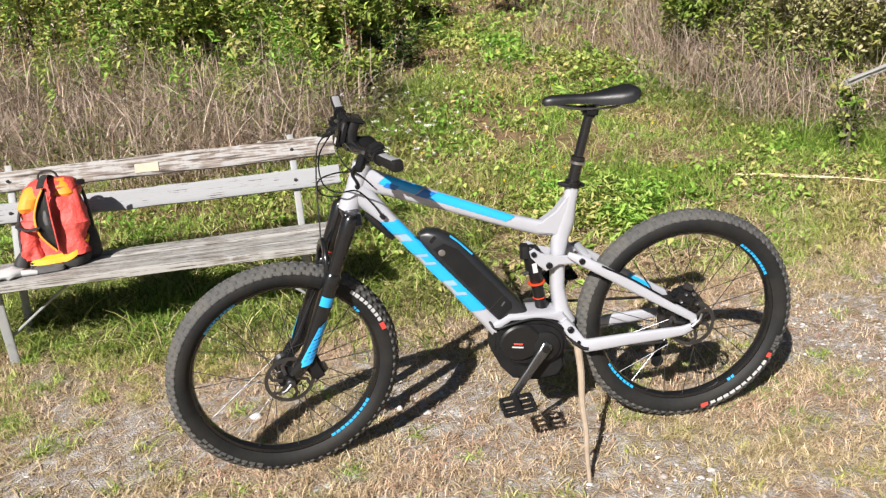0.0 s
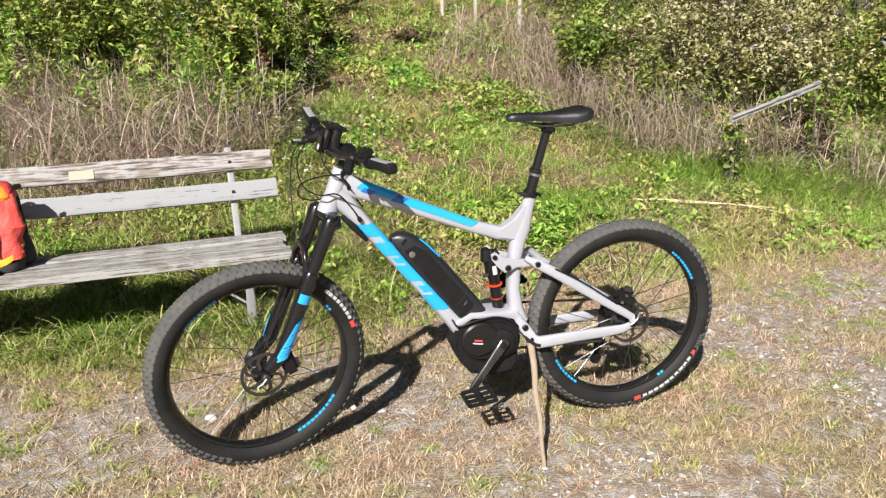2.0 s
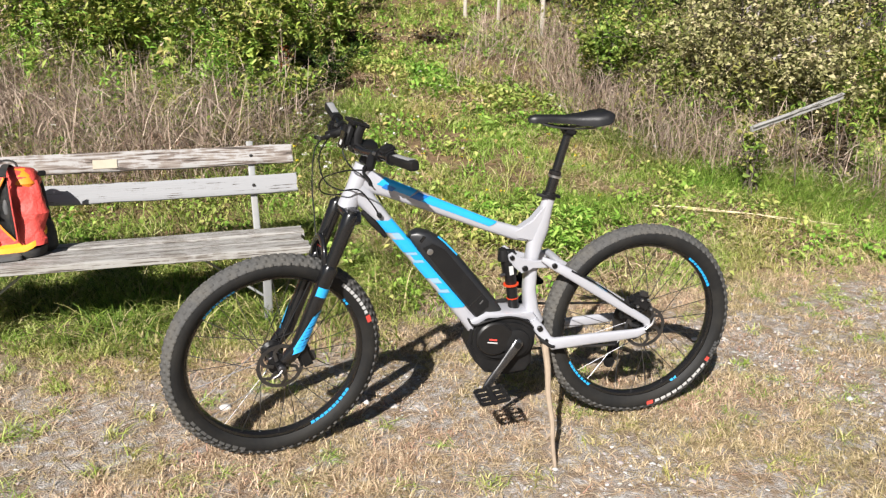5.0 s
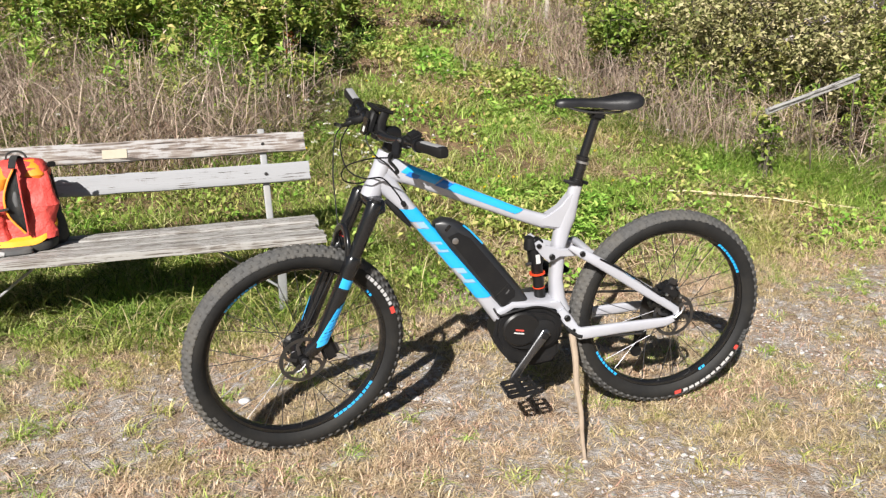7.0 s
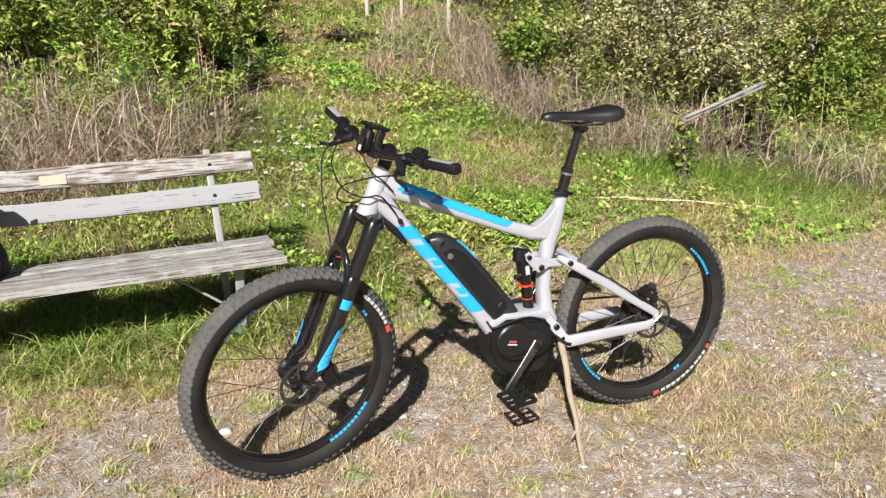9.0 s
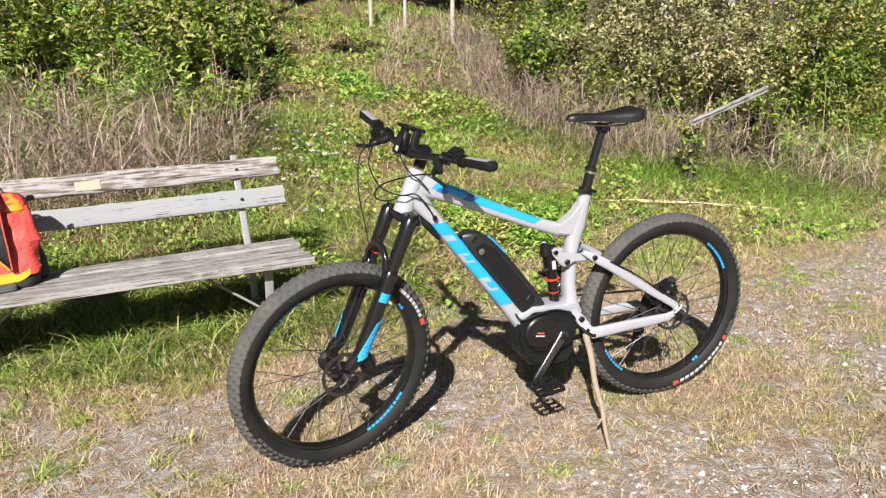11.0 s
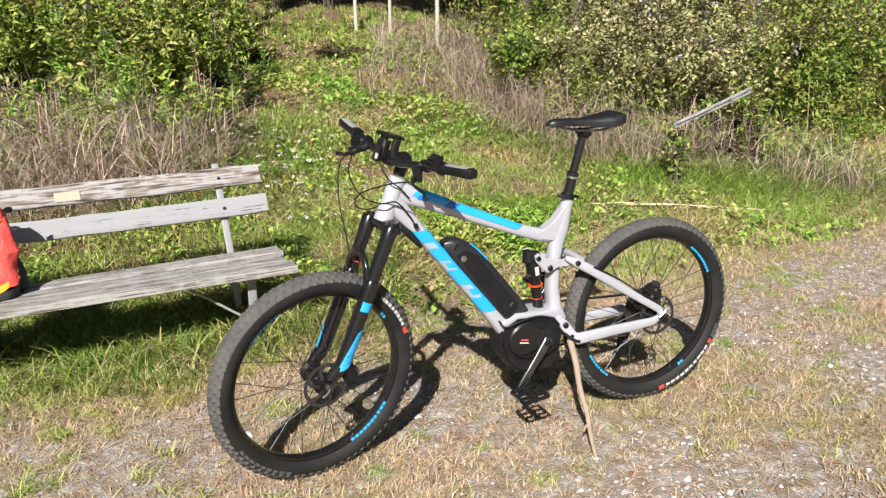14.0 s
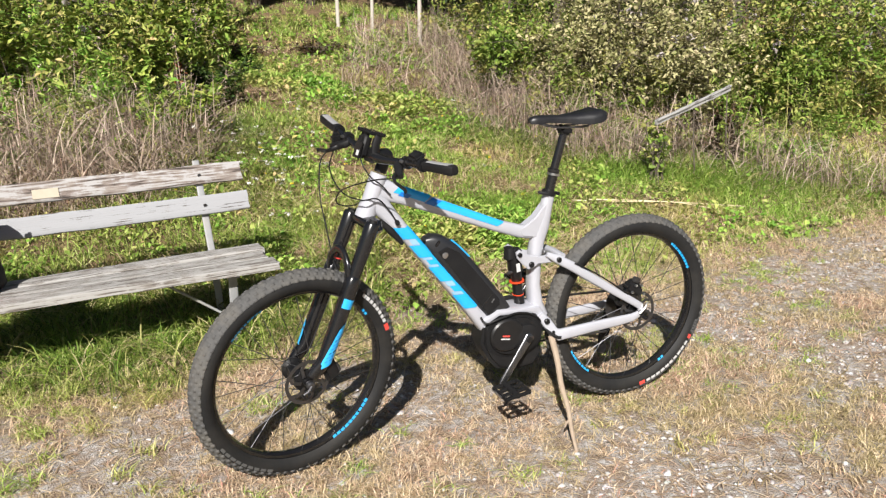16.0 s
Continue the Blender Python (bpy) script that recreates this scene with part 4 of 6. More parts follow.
        # cyan prints on the outer faces
        for a, b, wa, wb in (((0.235, 0.265, 0.8, 0.8), (0.315, 0.455, 0.45, 0.80)) if s > 0 else ((0.36, 0.45, 0.35, 0.55),)):
            bm = bmesh.new()
            rws = []
            for i in range(8):
                f = i / 7
                row = []
                for j in range(9):
                    ang = (-1 + 2 * j / 8) * (wa + (wb - wa) * f) + ((-0.40 + 0.62 * f if b > 0.4 else 0) if s > 0 else 1.25)
                    r = 0.0252 - 0.001 * f
                    c = o + AX * (a + (b - a) * f + (0.03 * (j / 8 - 0.5) if b > 0.4 else 0))
                    row.append(bm.verts.new(c + Vector((0.9205, 0, 0.391)) * (r * math.sin(ang)) + Vector((0, s, 0)) * (r * math.cos(ang))))
                rws.append(row)
            for p, q in zip(rws, rws[1:]):
                for j in range(8):
                    bm.faces.new((p[j], q[j], q[j + 1], p[j + 1]))
            bmesh.ops.recalc_face_normals(bm, faces=bm.faces[:])
            part("fork_print", bm, BLUE, low, "cyan printed panel")
        if s == 1:
            # dark slanting strokes over the cyan
            for k in range(9):
                f0 = 0.332 + 0.0125 * k
                for a0, a1 in ((-0.62, -0.10), (0.05, 0.40)):
                    bm = bmesh.new()
                    rws = []
                    for i in range(5):
                        ang = (a0 + (a1 - a0) * i / 4) * (0.6 + 0.045 * k) - 0.34 + 0.062 * k
                        c = o + AX * (f0 + 0.022 * (ang - 0.2))
                        out = Vector((0.9205, 0, 0.391)) * (0.0256 * math.sin(ang)) + Vector((0, 0.0256 * math.cos(ang), 0))
                        rws.append([bm.verts.new(c + out), bm.verts.new(c + out + AX * (0.0042 if a0 < -0.5 else 0.0028))])
                    for p, q in zip(rws, rws[1:]):
                        bm.faces.new((p[0], q[0], q[1], p[1]))
                    bmesh.ops.recalc_face_normals(bm, faces=bm.faces[:])
                    part("print_stroke", bm, DEEPBLUE if k % 3 else GLOSSBLACK, low, "dark printed stroke")
        else:
            part("travel_ring", sweep([o + AX * 0.145, o + AX * 0.149], 0.0205, 18), RED, crown, "red travel ring")
    c0 = Vector((0.987, 0, 0.80)) + off * 0.3 + AX * 0.19
    fw = Vector((0.9205, 0, 0.391))
    arch = sweep(bent([c0 + Vector((0, -0.060, 0)) + fw * 0.012, c0 - AX * 0.045 + Vector((0, -0.052, 0)) + fw * 0.026, c0 - AX * 0.075 + Vector((0, -0.025, 0)) + fw * 0.034, c0 - AX * 0.082 + fw * 0.036,
                       c0 - AX * 0.075 + Vector((0, 0.025, 0)) + fw * 0.034, c0 - AX * 0.045 + Vector((0, 0.052, 0)) + fw * 0.026, c0 + Vector((0, 0.060, 0)) + fw * 0.012], 6), (0.012, 0.008), 12, 3, lateral=(1, 0, 0.4))
    part("fork_arch", arch, GLOSSBLACK, bike, "glossy dark fork arch", STEER)
    fc = part("front_caliper", box(0.046, 0.030, 0.078, STEER @ pose(1.146, 0.060, 0.362, 0, 20, 0), 0.009), PLASTIC, bike, "black front brake caliper")
    part("caliper_arm", box(0.040, 0.012, 0.022, STEER @ pose(1.165, 0.064, 0.412, 0, 24, 0), 0.004), BLACK, fc)
    part("pad_fins", box(0.022, 0.014, 0.030, STEER @ pose(1.122, 0.058, 0.356, 0, 20, 0), 0.003), DARKSTEEL, fc)
    part("axle_end", turned([(0.013, 0.0), (0.013, 0.014), (0.009, 0.017)], 16, STEER @ pose(1.222, 0.074, 0.338)), DARKSTEEL, bike)
    part("axle_lever", sweep([(1.222, 0.09, 0.338), (1.236, 0.094, 0.325), (1.25, 0.092, 0.318)], (0.005, 0.004), 8), CRANK, bike, "small dark axle lever", STEER)

    # stem and bars
    part("spacer", sweep([(0.930, 0, 0.936), (0.915, 0, 0.972)], 0.019, 18), BLACK, bike, "", STEER)
    part("stem", sweep([(0.893, 0, 0.984), (0.905, 0, 0.982), (0.93, 0, 0.987), (0.958, 0, 0.993), (0.972, 0, 0.996)], [(0.016, 0.016), (0.024, 0.021), (0.020, 0.018), (0.024, 0.024), (0.02, 0.024)], 14, 3), BLACK, bike, "short black stem", STEER)
    part("steerer", sweep([(0.918, 0, 0.966), (0.905, 0, 0.993), (0.902, 0, 1.000)], [0.0185, 0.0185, 0.013], 18), BLACK, bike, "", STEER)
    barp = bent([(0.924, -0.365, 1.029), (0.935, -0.26, 1.018), (0.945, -0.17, 1.007), (0.955, -0.07, 0.993), (0.958, 0, 0.992), (0.955, 0.07, 0.993), (0.945, 0.17, 1.007), (0.935, 0.26, 1.018), (0.924, 0.365, 1.029)], 5)
    part("handlebar", sweep(barp, [0.0115 + 0.0045 * math.exp(-(p.y / 0.07) ** 4) for p in barp], 14, lateral=(0, 0, 1)), GLOSSBLACK, bike, "black riser handlebar", STEER)
    for s in (1, -1):
        g = part("grip", sweep([(0.9355, 0.245 * s, 1.0165), (0.934, 0.25 * s, 1.017), (0.930, 0.30 * s, 1.0225), (0.9235, 0.362 * s, 1.029), (0.9225, 0.370 * s, 1.0295)], [(0.011, 0.011), (0.0145, 0.0135), (0.0138, 0.0132), (0.0148, 0.0145), (0.0115, 0.0115)], 16, 4.2, lateral=(0, 0, 1)), PLASTIC, bike, "black rubber grip with a pale top", STEER)
        part("grip_pad", sweep([(0.9335, 0.262 * s, 1.0300), (0.930, 0.30 * s, 1.0335), (0.9245, 0.352 * s, 1.0405)], [(0.0105, 0.0030), (0.0110, 0.0032), (0.0115, 0.0032)], 10, 4.0, lateral=(0, 0, 1)), GRIPPAD, g, "pale grey top pad")
        part("lock_ring", sweep([(0.9365, 0.234 * s, 1.015), (0.9355, 0.246 * s, 1.0165)], 0.019, 16, lateral=(0, 0, 1)), BLACK, g)
        lv = part("brake_lever", sweep(bent([(0.958, 0.165 * s, 0.990), (0.986, 0.176 * s, 0.978), (1.000, 0.194 * s, 0.968), (0.998, 0.222 * s, 0.960), (1.000, 0.250 * s, 0.957), (1.006, 0.258 * s, 0.956)], 5), [(0.007, 0.008)] * 8 + [(0.0042, 0.0065)] * 18, 10, 2.6, lateral=(0, 0, 1)), BLACK, bike, "black brake lever", STEER)
        part("lever_body", sweep([(0.945, 0.140 * s, 1.004), (0.962, 0.150 * s, 0.994), (0.976, 0.182 * s, 0.984), (0.983, 0.202 * s, 0.980)], [(0.009, 0.009), (0.013, 0.012), (0.012, 0.011), (0.007, 0.007)], 12, 3, lateral=(0, 0, 1)), PLASTIC, lv)
        part("clamp", sweep([(0.943, 0.158 * s, 1.005), (0.942, 0.176 * s, 1.008)], 0.0185, 14, lateral=(0, 0, 1)), BLACK, lv)
        bolt(0.962, 0.170 * s, 1.014, 0.005, lv, STEEL)
    # control pad beside the grip and the display over the stem
    part("control_pad", box(0.04, 0.046, 0.026, STEER @ pose(0.936, 0.205, 1.030, 0, 25, 0), 0.008), PLASTIC, bike, "black button pad")
    part("control_pad", box(0.028, 0.032, 0.054, STEER @ pose(0.960, -0.210, 0.990, 0, 10, 0), 0.008), PLASTIC, bike, "black shifter body")
    disp = part("display", box(0.058, 0.088, 0.010, STEER @ pose(0.945, -0.020, 1.056, 0, -16, 0), 0.004), PLASTIC, bike, "black handlebar display on a bracket")
    part("screen", box(0.040, 0.058, 0.002, STEER @ pose(0.9435, -0.020, 1.0610, 0, -16, 0), 0.0005), GLOSSBLACK, disp)
    part("bracket", sweep([(0.958, -0.05, 1.0), (0.955, -0.05, 1.03), (0.945, -0.05, 1.052)], (0.013, 0.008), 10, 3), PLASTIC, disp, "", STEER)
    part("bracket", sweep([(0.958, 0.02, 1.0), (0.955, 0.02, 1.03), (0.945, 0.02, 1.052)], (0.013, 0.008), 10, 3), PLASTIC, disp, "", STEER)
    lampb = part("bar_lamp", box(0.034, 0.046, 0.078, STEER @ pose(0.974, -0.020, 1.020, 0, -18, 0), 0.013, None, 3), PLASTIC, bike, "black handlebar lamp")
    part("rim", box(0.006, 0.036, 0.052, STEER @ pose(0.992, -0.020, 1.010, 0, -18, 0), 0.0025), GLOSSBLACK, lampb)
    part("lens", box(0.004, 0.016, 0.018, STEER @ pose(0.9965, -0.014, 1.002, 0, -18, 0), 0.0015), WHITE, lampb, "small bright lamp lens")

    # hoses and cables
    S = lambda p: tuple(STEER @ Vector(p))
    runs = [
        [S((0.985, -0.205, 0.975)), S((1.02, -0.21, 0.93)), S((1.04, -0.18, 0.83)), S((1.055, -0.11, 0.74)), S((1.07, -0.04, 0.66)), S((1.085, 0.055, 0.60)), S((1.115, 0.075, 0.48)), S((1.150, 0.072, 0.40))],
        [S((0.985, 0.195, 0.975)), S((1.03, 0.12, 0.955)), S((1.06, 0.0, 0.90)), S((1.05, -0.05, 0.845)), S((1.0, -0.045, 0.83)), (0.95, -0.035, 0.855), (0.90, -0.03, 0.84), (0.87, -0.03, 0.80)],
        [S((0.975, -0.20, 0.972)), S((1.03, -0.13, 0.93)), S((1.045, -0.03, 0.885)), S((1.02, 0.045, 0.875)), (0.955, 0.042, 0.865), (0.915, 0.040, 0.82), (0.895, 0.038, 0.785)],
        [S((0.960, -0.03, 1.0)), S((1.0, 0.01, 0.985)), S((0.985, 0.036, 0.94)), (0.94, 0.038, 0.905), (0.91, 0.034, 0.87)],
    ]
    for r in runs:
        part("cable", sweep(bent(r, 7), 0.0022, 7, lateral=(0.2, 0.9, 0.3)), PLASTIC, bike, "thin black cable")
    part("cable_clip", box(0.014, 0.010, 0.018, pose(0.893, 0.038, 0.783, 0, 30, 0), 0.003), PLASTIC, bike)
    part("cable", sweep(bent([(0.28, 0.078, 0.575), (0.20, 0.083, 0.53), (0.12, 0.086, 0.475), (0.06, 0.082, 0.43)], 6), 0.0025, 7), PLASTIC, bike, "thin black brake hose")
    return bike


bicycle()


def prop_stick():
    """The crooked stick that holds the bicycle up."""
    e = base("prop_stick", "crooked dry wooden stick leaning under the bicycle frame", "stick")
    top = BIKE @ Vector((0.352, 0.055, 0.318))
    foot = Vector((-0.262, -0.415, float(height(-0.262, -0.415)) - 0.004))
    pts = []
    for i, (k, a, b) in enumerate(((0, 0, 0), (0.2, 0.003, 0.0), (0.42, -0.002, 0.002), (0.62, 0.003, -0.002), (0.8, -0.001, 0.001), (1.0, 0, 0))):
        pts.append(top.lerp(foot, k) + Vector((a, b, 0)))
    part("shaft", sweep(bent(pts, 5), [0.0115 - 0.0055 * i / 25 for i in range(26)], 9, lateral=(0.3, 0.9, 0.1)), STICKWOOD, e)
    t = top.lerp(foot, 0.72)
    part("twig_stub", sweep([t, t + Vector((-0.012, -0.006, -0.006)), t + Vector((-0.018, -0.008, -0.02))], [0.006, 0.005, 0.003], 7, lateral=(0.3, 0.9, 0.1)), STICKWOOD, e)


prop_stick()


# ---- the bench ----
BENCH = Matrix(((0.909, -0.418, 0, -1.326), (0.418, 0.909, 0, 0.641), (0, 0, 1, 0), (0, 0, 0, 1)))


def board(length, depth, thick, seed, cut=12):
    """An old board along x from -length to 0, with split ends, warped and unevenly worn edges."""
    r = random.Random(seed)
    bm = bmesh.new()
    rows = []
    for i in range(cut + 1):
        x = -length + length * i / cut
        if i in (0, cut):
            x += r.uniform(-0.006, 0.006)
        w = r.uniform(-0.003, 0.003)
        sag = 0.004 * math.sin(3 * i / cut + seed)
        ring = []
        for y, z in ((-0.5, 0.35), (-0.44, 0.5), (-0.2, 0.5), (0.06, 0.47), (0.3, 0.5), (0.44, 0.5), (0.5, 0.35), (0.5, -0.4), (0.45, -0.5), (-0.45, -0.5), (-0.5, -0.4)):
            ring.append(bm.verts.new((x + (r.uniform(-0.008, 0.004) if i == cut else 0), y * depth + w, z * thick + sag + r.uniform(-0.0008, 0.0008))))
        rows.append(ring)
    for a, b in zip(rows, rows[1:]):
        for k in range(len(a)):
            bm.faces.new((a[k], a[(k + 1) % len(a)], b[(k + 1) % len(a)], b[k]))
    bm.faces.new(rows[0])
    bm.faces.new(list(reversed(rows[-1])))
    bmesh.ops.recalc_face_normals(bm, faces=bm.faces[:])
    return bm


def bench():
    e = base("bench", "old park bench with flaking white boards on metal legs", "bench", BENCH)
    L = 1.66
    part("seat_board", board(L, 0.118, 0.034, 1), SEATBOARD, e, "greyed split seat board", pose(0.0, 0.062, 0.383))
    part("seat_board", board(L + 0.006, 0.118, 0.034, 2), SEATBOARD, e, "greyed split seat board", pose(-0.004, 0.184, 0.384))
    part("seat_board", board(L - 0.01, 0.115, 0.034, 5), SEATBOARD, e, "greyed split seat board", pose(0.006, 0.305, 0.386))
    lower = part("back_board", board(L, 0.088, 0.026, 3), BOARD, e, "back board with flaking white paint", pose(0.028, 0.500, 0.590, 68, 0, 0))
    upper = part("back_board", board(L, 0.090, 0.026, 4), PEELED, e, "back board with mostly peeled white paint", pose(0.016, 0.560, 0.722, 68, 0, 0))
    part("plaque", box(0.105, 0.003, 0.042, pose(-0.838, 0.5425, 0.716, -22, 0, 0), 0.001), surface("cream_plate", (0.32, 0.28, 0.205), (0.40, 0.36, 0.285), 30, 0.6, 0, 0.1, 0.2), e, "small cream plate")
    for x in (-0.185, -1.43):
        leg = part("rear_leg", sweep([(x, 0.36, -0.04), (x, 0.40, 0.20), (x, 0.445, 0.38), (x, 0.515, 0.56), (x, 0.590, 0.765), (x, 0.596, 0.785)], (0.006, 0.016), 12, 5, lateral=(1, 0, 0)), LEG, e, "flat white metal upright")
        part("front_leg", sweep([(x, 0.13, -0.04), (x, 0.10, 0.2), (x, 0.085, 0.366)], (0.006, 0.019), 12, 5, lateral=(1, 0, 0)), LEG, e, "flat white metal leg")
        part("cross_bar", sweep([(x, 0.03, 0.358), (x, 0.43, 0.362)], (0.008, 0.02), 10, 4, lateral=(1, 0, 0)), LEG, e)
        s = 1 if x < -1 else -1
        part("brace", sweep([(x, 0.125, 0.14), (x + 0.30 * s, 0.16, 0.362)], 0.006, 8, lateral=(0, 1, 0)), LEG, e, "thin diagonal rod")
        for y, z in ((0.478, 0.592), (0.538, 0.724)):
            part("bolt", turned([(0.008, 0), (0.008, 0.004), (0.004, 0.006)], 12, pose(x, y + 0.006, z, -22, 0, 180)), DARKSTEEL, e)


bench()


def backpack():
    """Coral backpack standing on the seat, flap open, yellow base."""
    M = BENCH @ pose(-1.195, 0.222, 0.4015, 0, 0, 6) @ Matrix.Diagonal((1.09, 1.0, 1.03, 1))
    e = base("backpack", "coral red and orange backpack with yellow base, unzipped", "backpack", M)

    def shell(name, secs, material, label, power=2.6, wob=0.006, seed=0, parent=e, sides=40, rise=0.0):
        bm = bmesh.new()
        rows = []
        noise_off = Vector((seed * 3.1, seed * 1.7, 0))
        for z, cx, cy, hx, hy in secs:
            row = []
            for k in range(sides):
                a = 2 * math.pi * k / sides
                c, s = math.cos(a), math.sin(a)
                p = Vector((cx + hx * math.copysign(abs(c) ** (2 / power), c), cy + hy * math.copysign(abs(s) ** (2 / power), s), z))
                d = Vector((c, s, 0))
                p.z += rise * max(0.0, (c - 0.1) / 0.9) ** 1.4
                p += d * (wob * noise.noise(p * 14 + noise_off) * 1.6 + wob * 0.6 * noise.noise(p * 38 + noise_off))
                row.append(bm.verts.new(p))
            rows.append(row)
        for a, b in zip(rows, rows[1:]):
            for k in range(sides):
                bm.faces.new((a[k], a[(k + 1) % sides], b[(k + 1) % sides], b[k]))
        bm.faces.new(list(reversed(rows[0])))
        bm.faces.new(rows[-1])
        bmesh.ops.recalc_face_normals(bm, faces=bm.faces[:])
        return part(name, bm, material, parent, label)

    zs = [0.03 + 0.29 * i / 15 for i in range(16)]
    body = []
    for z in zs:
        k = z / 0.32
        hx = 0.112 * (1 - 0.30 * max(0, (k - 0.72) / 0.28) ** 2) * (0.94 + 0.08 * math.sin(3.1 * k))
        hy = 0.088 * (1 - 0.42 * max(0, (k - 0.6) / 0.4) ** 2)
        body.append((z, 0.01 * k, 0.01 + 0.065 * k, hx, hy))
    body.append((0.334, 0.01, 0.078, 0.062, 0.036))
    b = shell("body", body, BAGRED, "coral red nylon body", 2.7, 0.014, 1)
    shell("base_panel", [(0.0, 0, 0.0, 0.100, 0.080), (0.006, 0, 0.0, 0.108, 0.088), (0.025, 0, 0.002, 0.111, 0.091), (0.040, 0.001, 0.005, 0.110, 0.090)], BAGBLACK, "black padded base", 3.0, 0.006, 2)
    shell("trim_band", [(0.026, 0, 0.003, 0.108, 0.090), (0.030, 0, 0.003, 0.114, 0.0945), (0.040, 0.001, 0.005, 0.115, 0.095), (0.050, 0.001, 0.006, 0.114, 0.093), (0.053, 0.001, 0.007, 0.106, 0.086)], BAGYELLOW, "yellow band round the foot", 3.0, 0.006, 12, e, 40, 0.060)
    shell("side_pocket", [(0.0, 0.105, 0.055, 0.030, 0.050), (0.02, 0.112, 0.055, 0.038, 0.058), (0.07, 0.112, 0.060, 0.036, 0.056), (0.11, 0.105, 0.066, 0.028, 0.046), (0.13, 0.095, 0.07, 0.015, 0.03)], BAGBLACK, "black mesh side pocket", 2.4, 0.010, 15)
    shell("hip_pad", [(0.0, -0.035, -0.098, 0.050, 0.018), (0.008, -0.035, -0.102, 0.058, 0.022), (0.022, -0.033, -0.102, 0.056, 0.020), (0.030, -0.030, -0.098, 0.045, 0.012)], GREYPRINT, "grey padded hip belt end", 2.6, 0.004, 16)
    shell("buckle_cluster", [(0.0, -0.125, -0.05, 0.030, 0.030), (0.02, -0.125, -0.05, 0.036, 0.036), (0.05, -0.12, -0.045, 0.030, 0.030), (0.08, -0.112, -0.04, 0.016, 0.018)], BAGBLACK, "bunched black straps", 2.2, 0.012, 17)
    shell("top_lid", [(0.275, 0.01, 0.056, 0.098, 0.070), (0.29, 0.01, 0.060, 0.104, 0.077), (0.316, 0.01, 0.066, 0.098, 0.068), (0.336, 0.01, 0.074, 0.078, 0.050), (0.346, 0.01, 0.078, 0.046, 0.03)], BAGRED, "coral red lid", 2.6, 0.010, 3)
    shell("lid_panel", [(0.232, -0.066, 0.010, 0.034, 0.024), (0.25, -0.066, 0.014, 0.040, 0.038), (0.285, -0.056, 0.026, 0.040, 0.044), (0.318, -0.046, 0.05, 0.034, 0.036), (0.336, -0.04, 0.06, 0.020, 0.020)], BAGORANGE, "orange panel on the lid", 2.6, 0.006, 4)
    shell("lid_panel", [(0.276, 0.060, 0.012, 0.030, 0.020), (0.29, 0.060, 0.020, 0.040, 0.036), (0.32, 0.054, 0.044, 0.036, 0.040), (0.344, 0.044, 0.065, 0.020, 0.020)], BAGORANGE, "orange panel on the lid", 2.6, 0.006, 9)
    # flap of the front pocket; beside it a black sheet for the gap's inner shade
    edge_l = [(-0.004, -0.040, 0.325), (-0.030, -0.058, 0.275), (-0.046, -0.074, 0.215), (-0.036, -0.090, 0.15), (0.010, -0.098, 0.082)]
    edge_r = [(0.008, -0.040, 0.325), (0.010, -0.062, 0.275), (0.012, -0.080, 0.215), (0.016, -0.094, 0.15), (0.018, -0.100, 0.082)]
    gap = bmesh.new()
    L, R = bent(edge_l, 5), bent(edge_r, 5)
    rows = []
    for p, q in zip(L, R):
        rows.append([gap.verts.new(p.lerp(q, k / 6) + Vector((0, 0.016 * math.sin(math.pi * k / 6) - 0.004, 0))) for k in range(7)])
    for m, n in zip(rows, rows[1:]):
        for k in range(6):
            gap.faces.new((m[k], m[k + 1], n[k + 1], n[k]))
    bmesh.ops.solidify(gap, geom=gap.faces[:], thickness=0.004)
    part("opening_shade", gap, BAGBLACK, b, "black sheet for the shade inside the open zip")
    part("zip_edge", sweep([p + Vector((0, -0.004, 0)) for p in L], (0.003, 0.004), 8, lateral=(1, 0, 0)), BAGORANGE, b, "orange zip edge")
    part("zip_edge", sweep([p + Vector((0, -0.004, 0)) for p in R], (0.003, 0.003), 8, lateral=(1, 0, 0)), BAGRED, b, "coral zip edge")
    def panel(cx, hx, z0, z1, seed, label):
        secs = []
        for i in range(11):
            k = i / 10
            z = z0 + (z1 - z0) * k
            f = 0.01 + 0.065 * z / 0.32 - 0.088 * (1 - 0.42 * max(0, (z / 0.32 - 0.6) / 0.4) ** 2)
            edge = min(1.0, 0.35 + 2.6 * min(k, 1 - k))
            secs.append((z, cx, f + 0.026, hx * (0.75 + 0.25 * edge), 0.020 + 0.022 * edge))
        shell("panel", secs, BAGRED, label, 2.9, 0.018, seed)

    panel(0.064, 0.052, 0.05, 0.300, 5, "creased coral front panel")
    panel(-0.080, 0.036, 0.05, 0.20, 6, "creased coral side pocket")
    shell("lining", [(0.185, -0.006, -0.064, 0.008, 0.012), (0.21, -0.008, -0.060, 0.011, 0.013), (0.235, -0.006, -0.052, 0.010, 0.012), (0.25, -0.006, -0.046, 0.005, 0.007)], GREYPRINT, "pale lining showing in the open zip", 2.2, 0.004, 8, b)
    part("strap", sweep(bent([(-0.006, -0.075, 0.335), (-0.002, -0.015, 0.356), (0.004, 0.05, 0.362), (0.012, 0.11, 0.345)], 5), (0.003, 0.013), 8, 3, lateral=(1, 0, 0)), BAGBLACK, e, "black webbing strap")
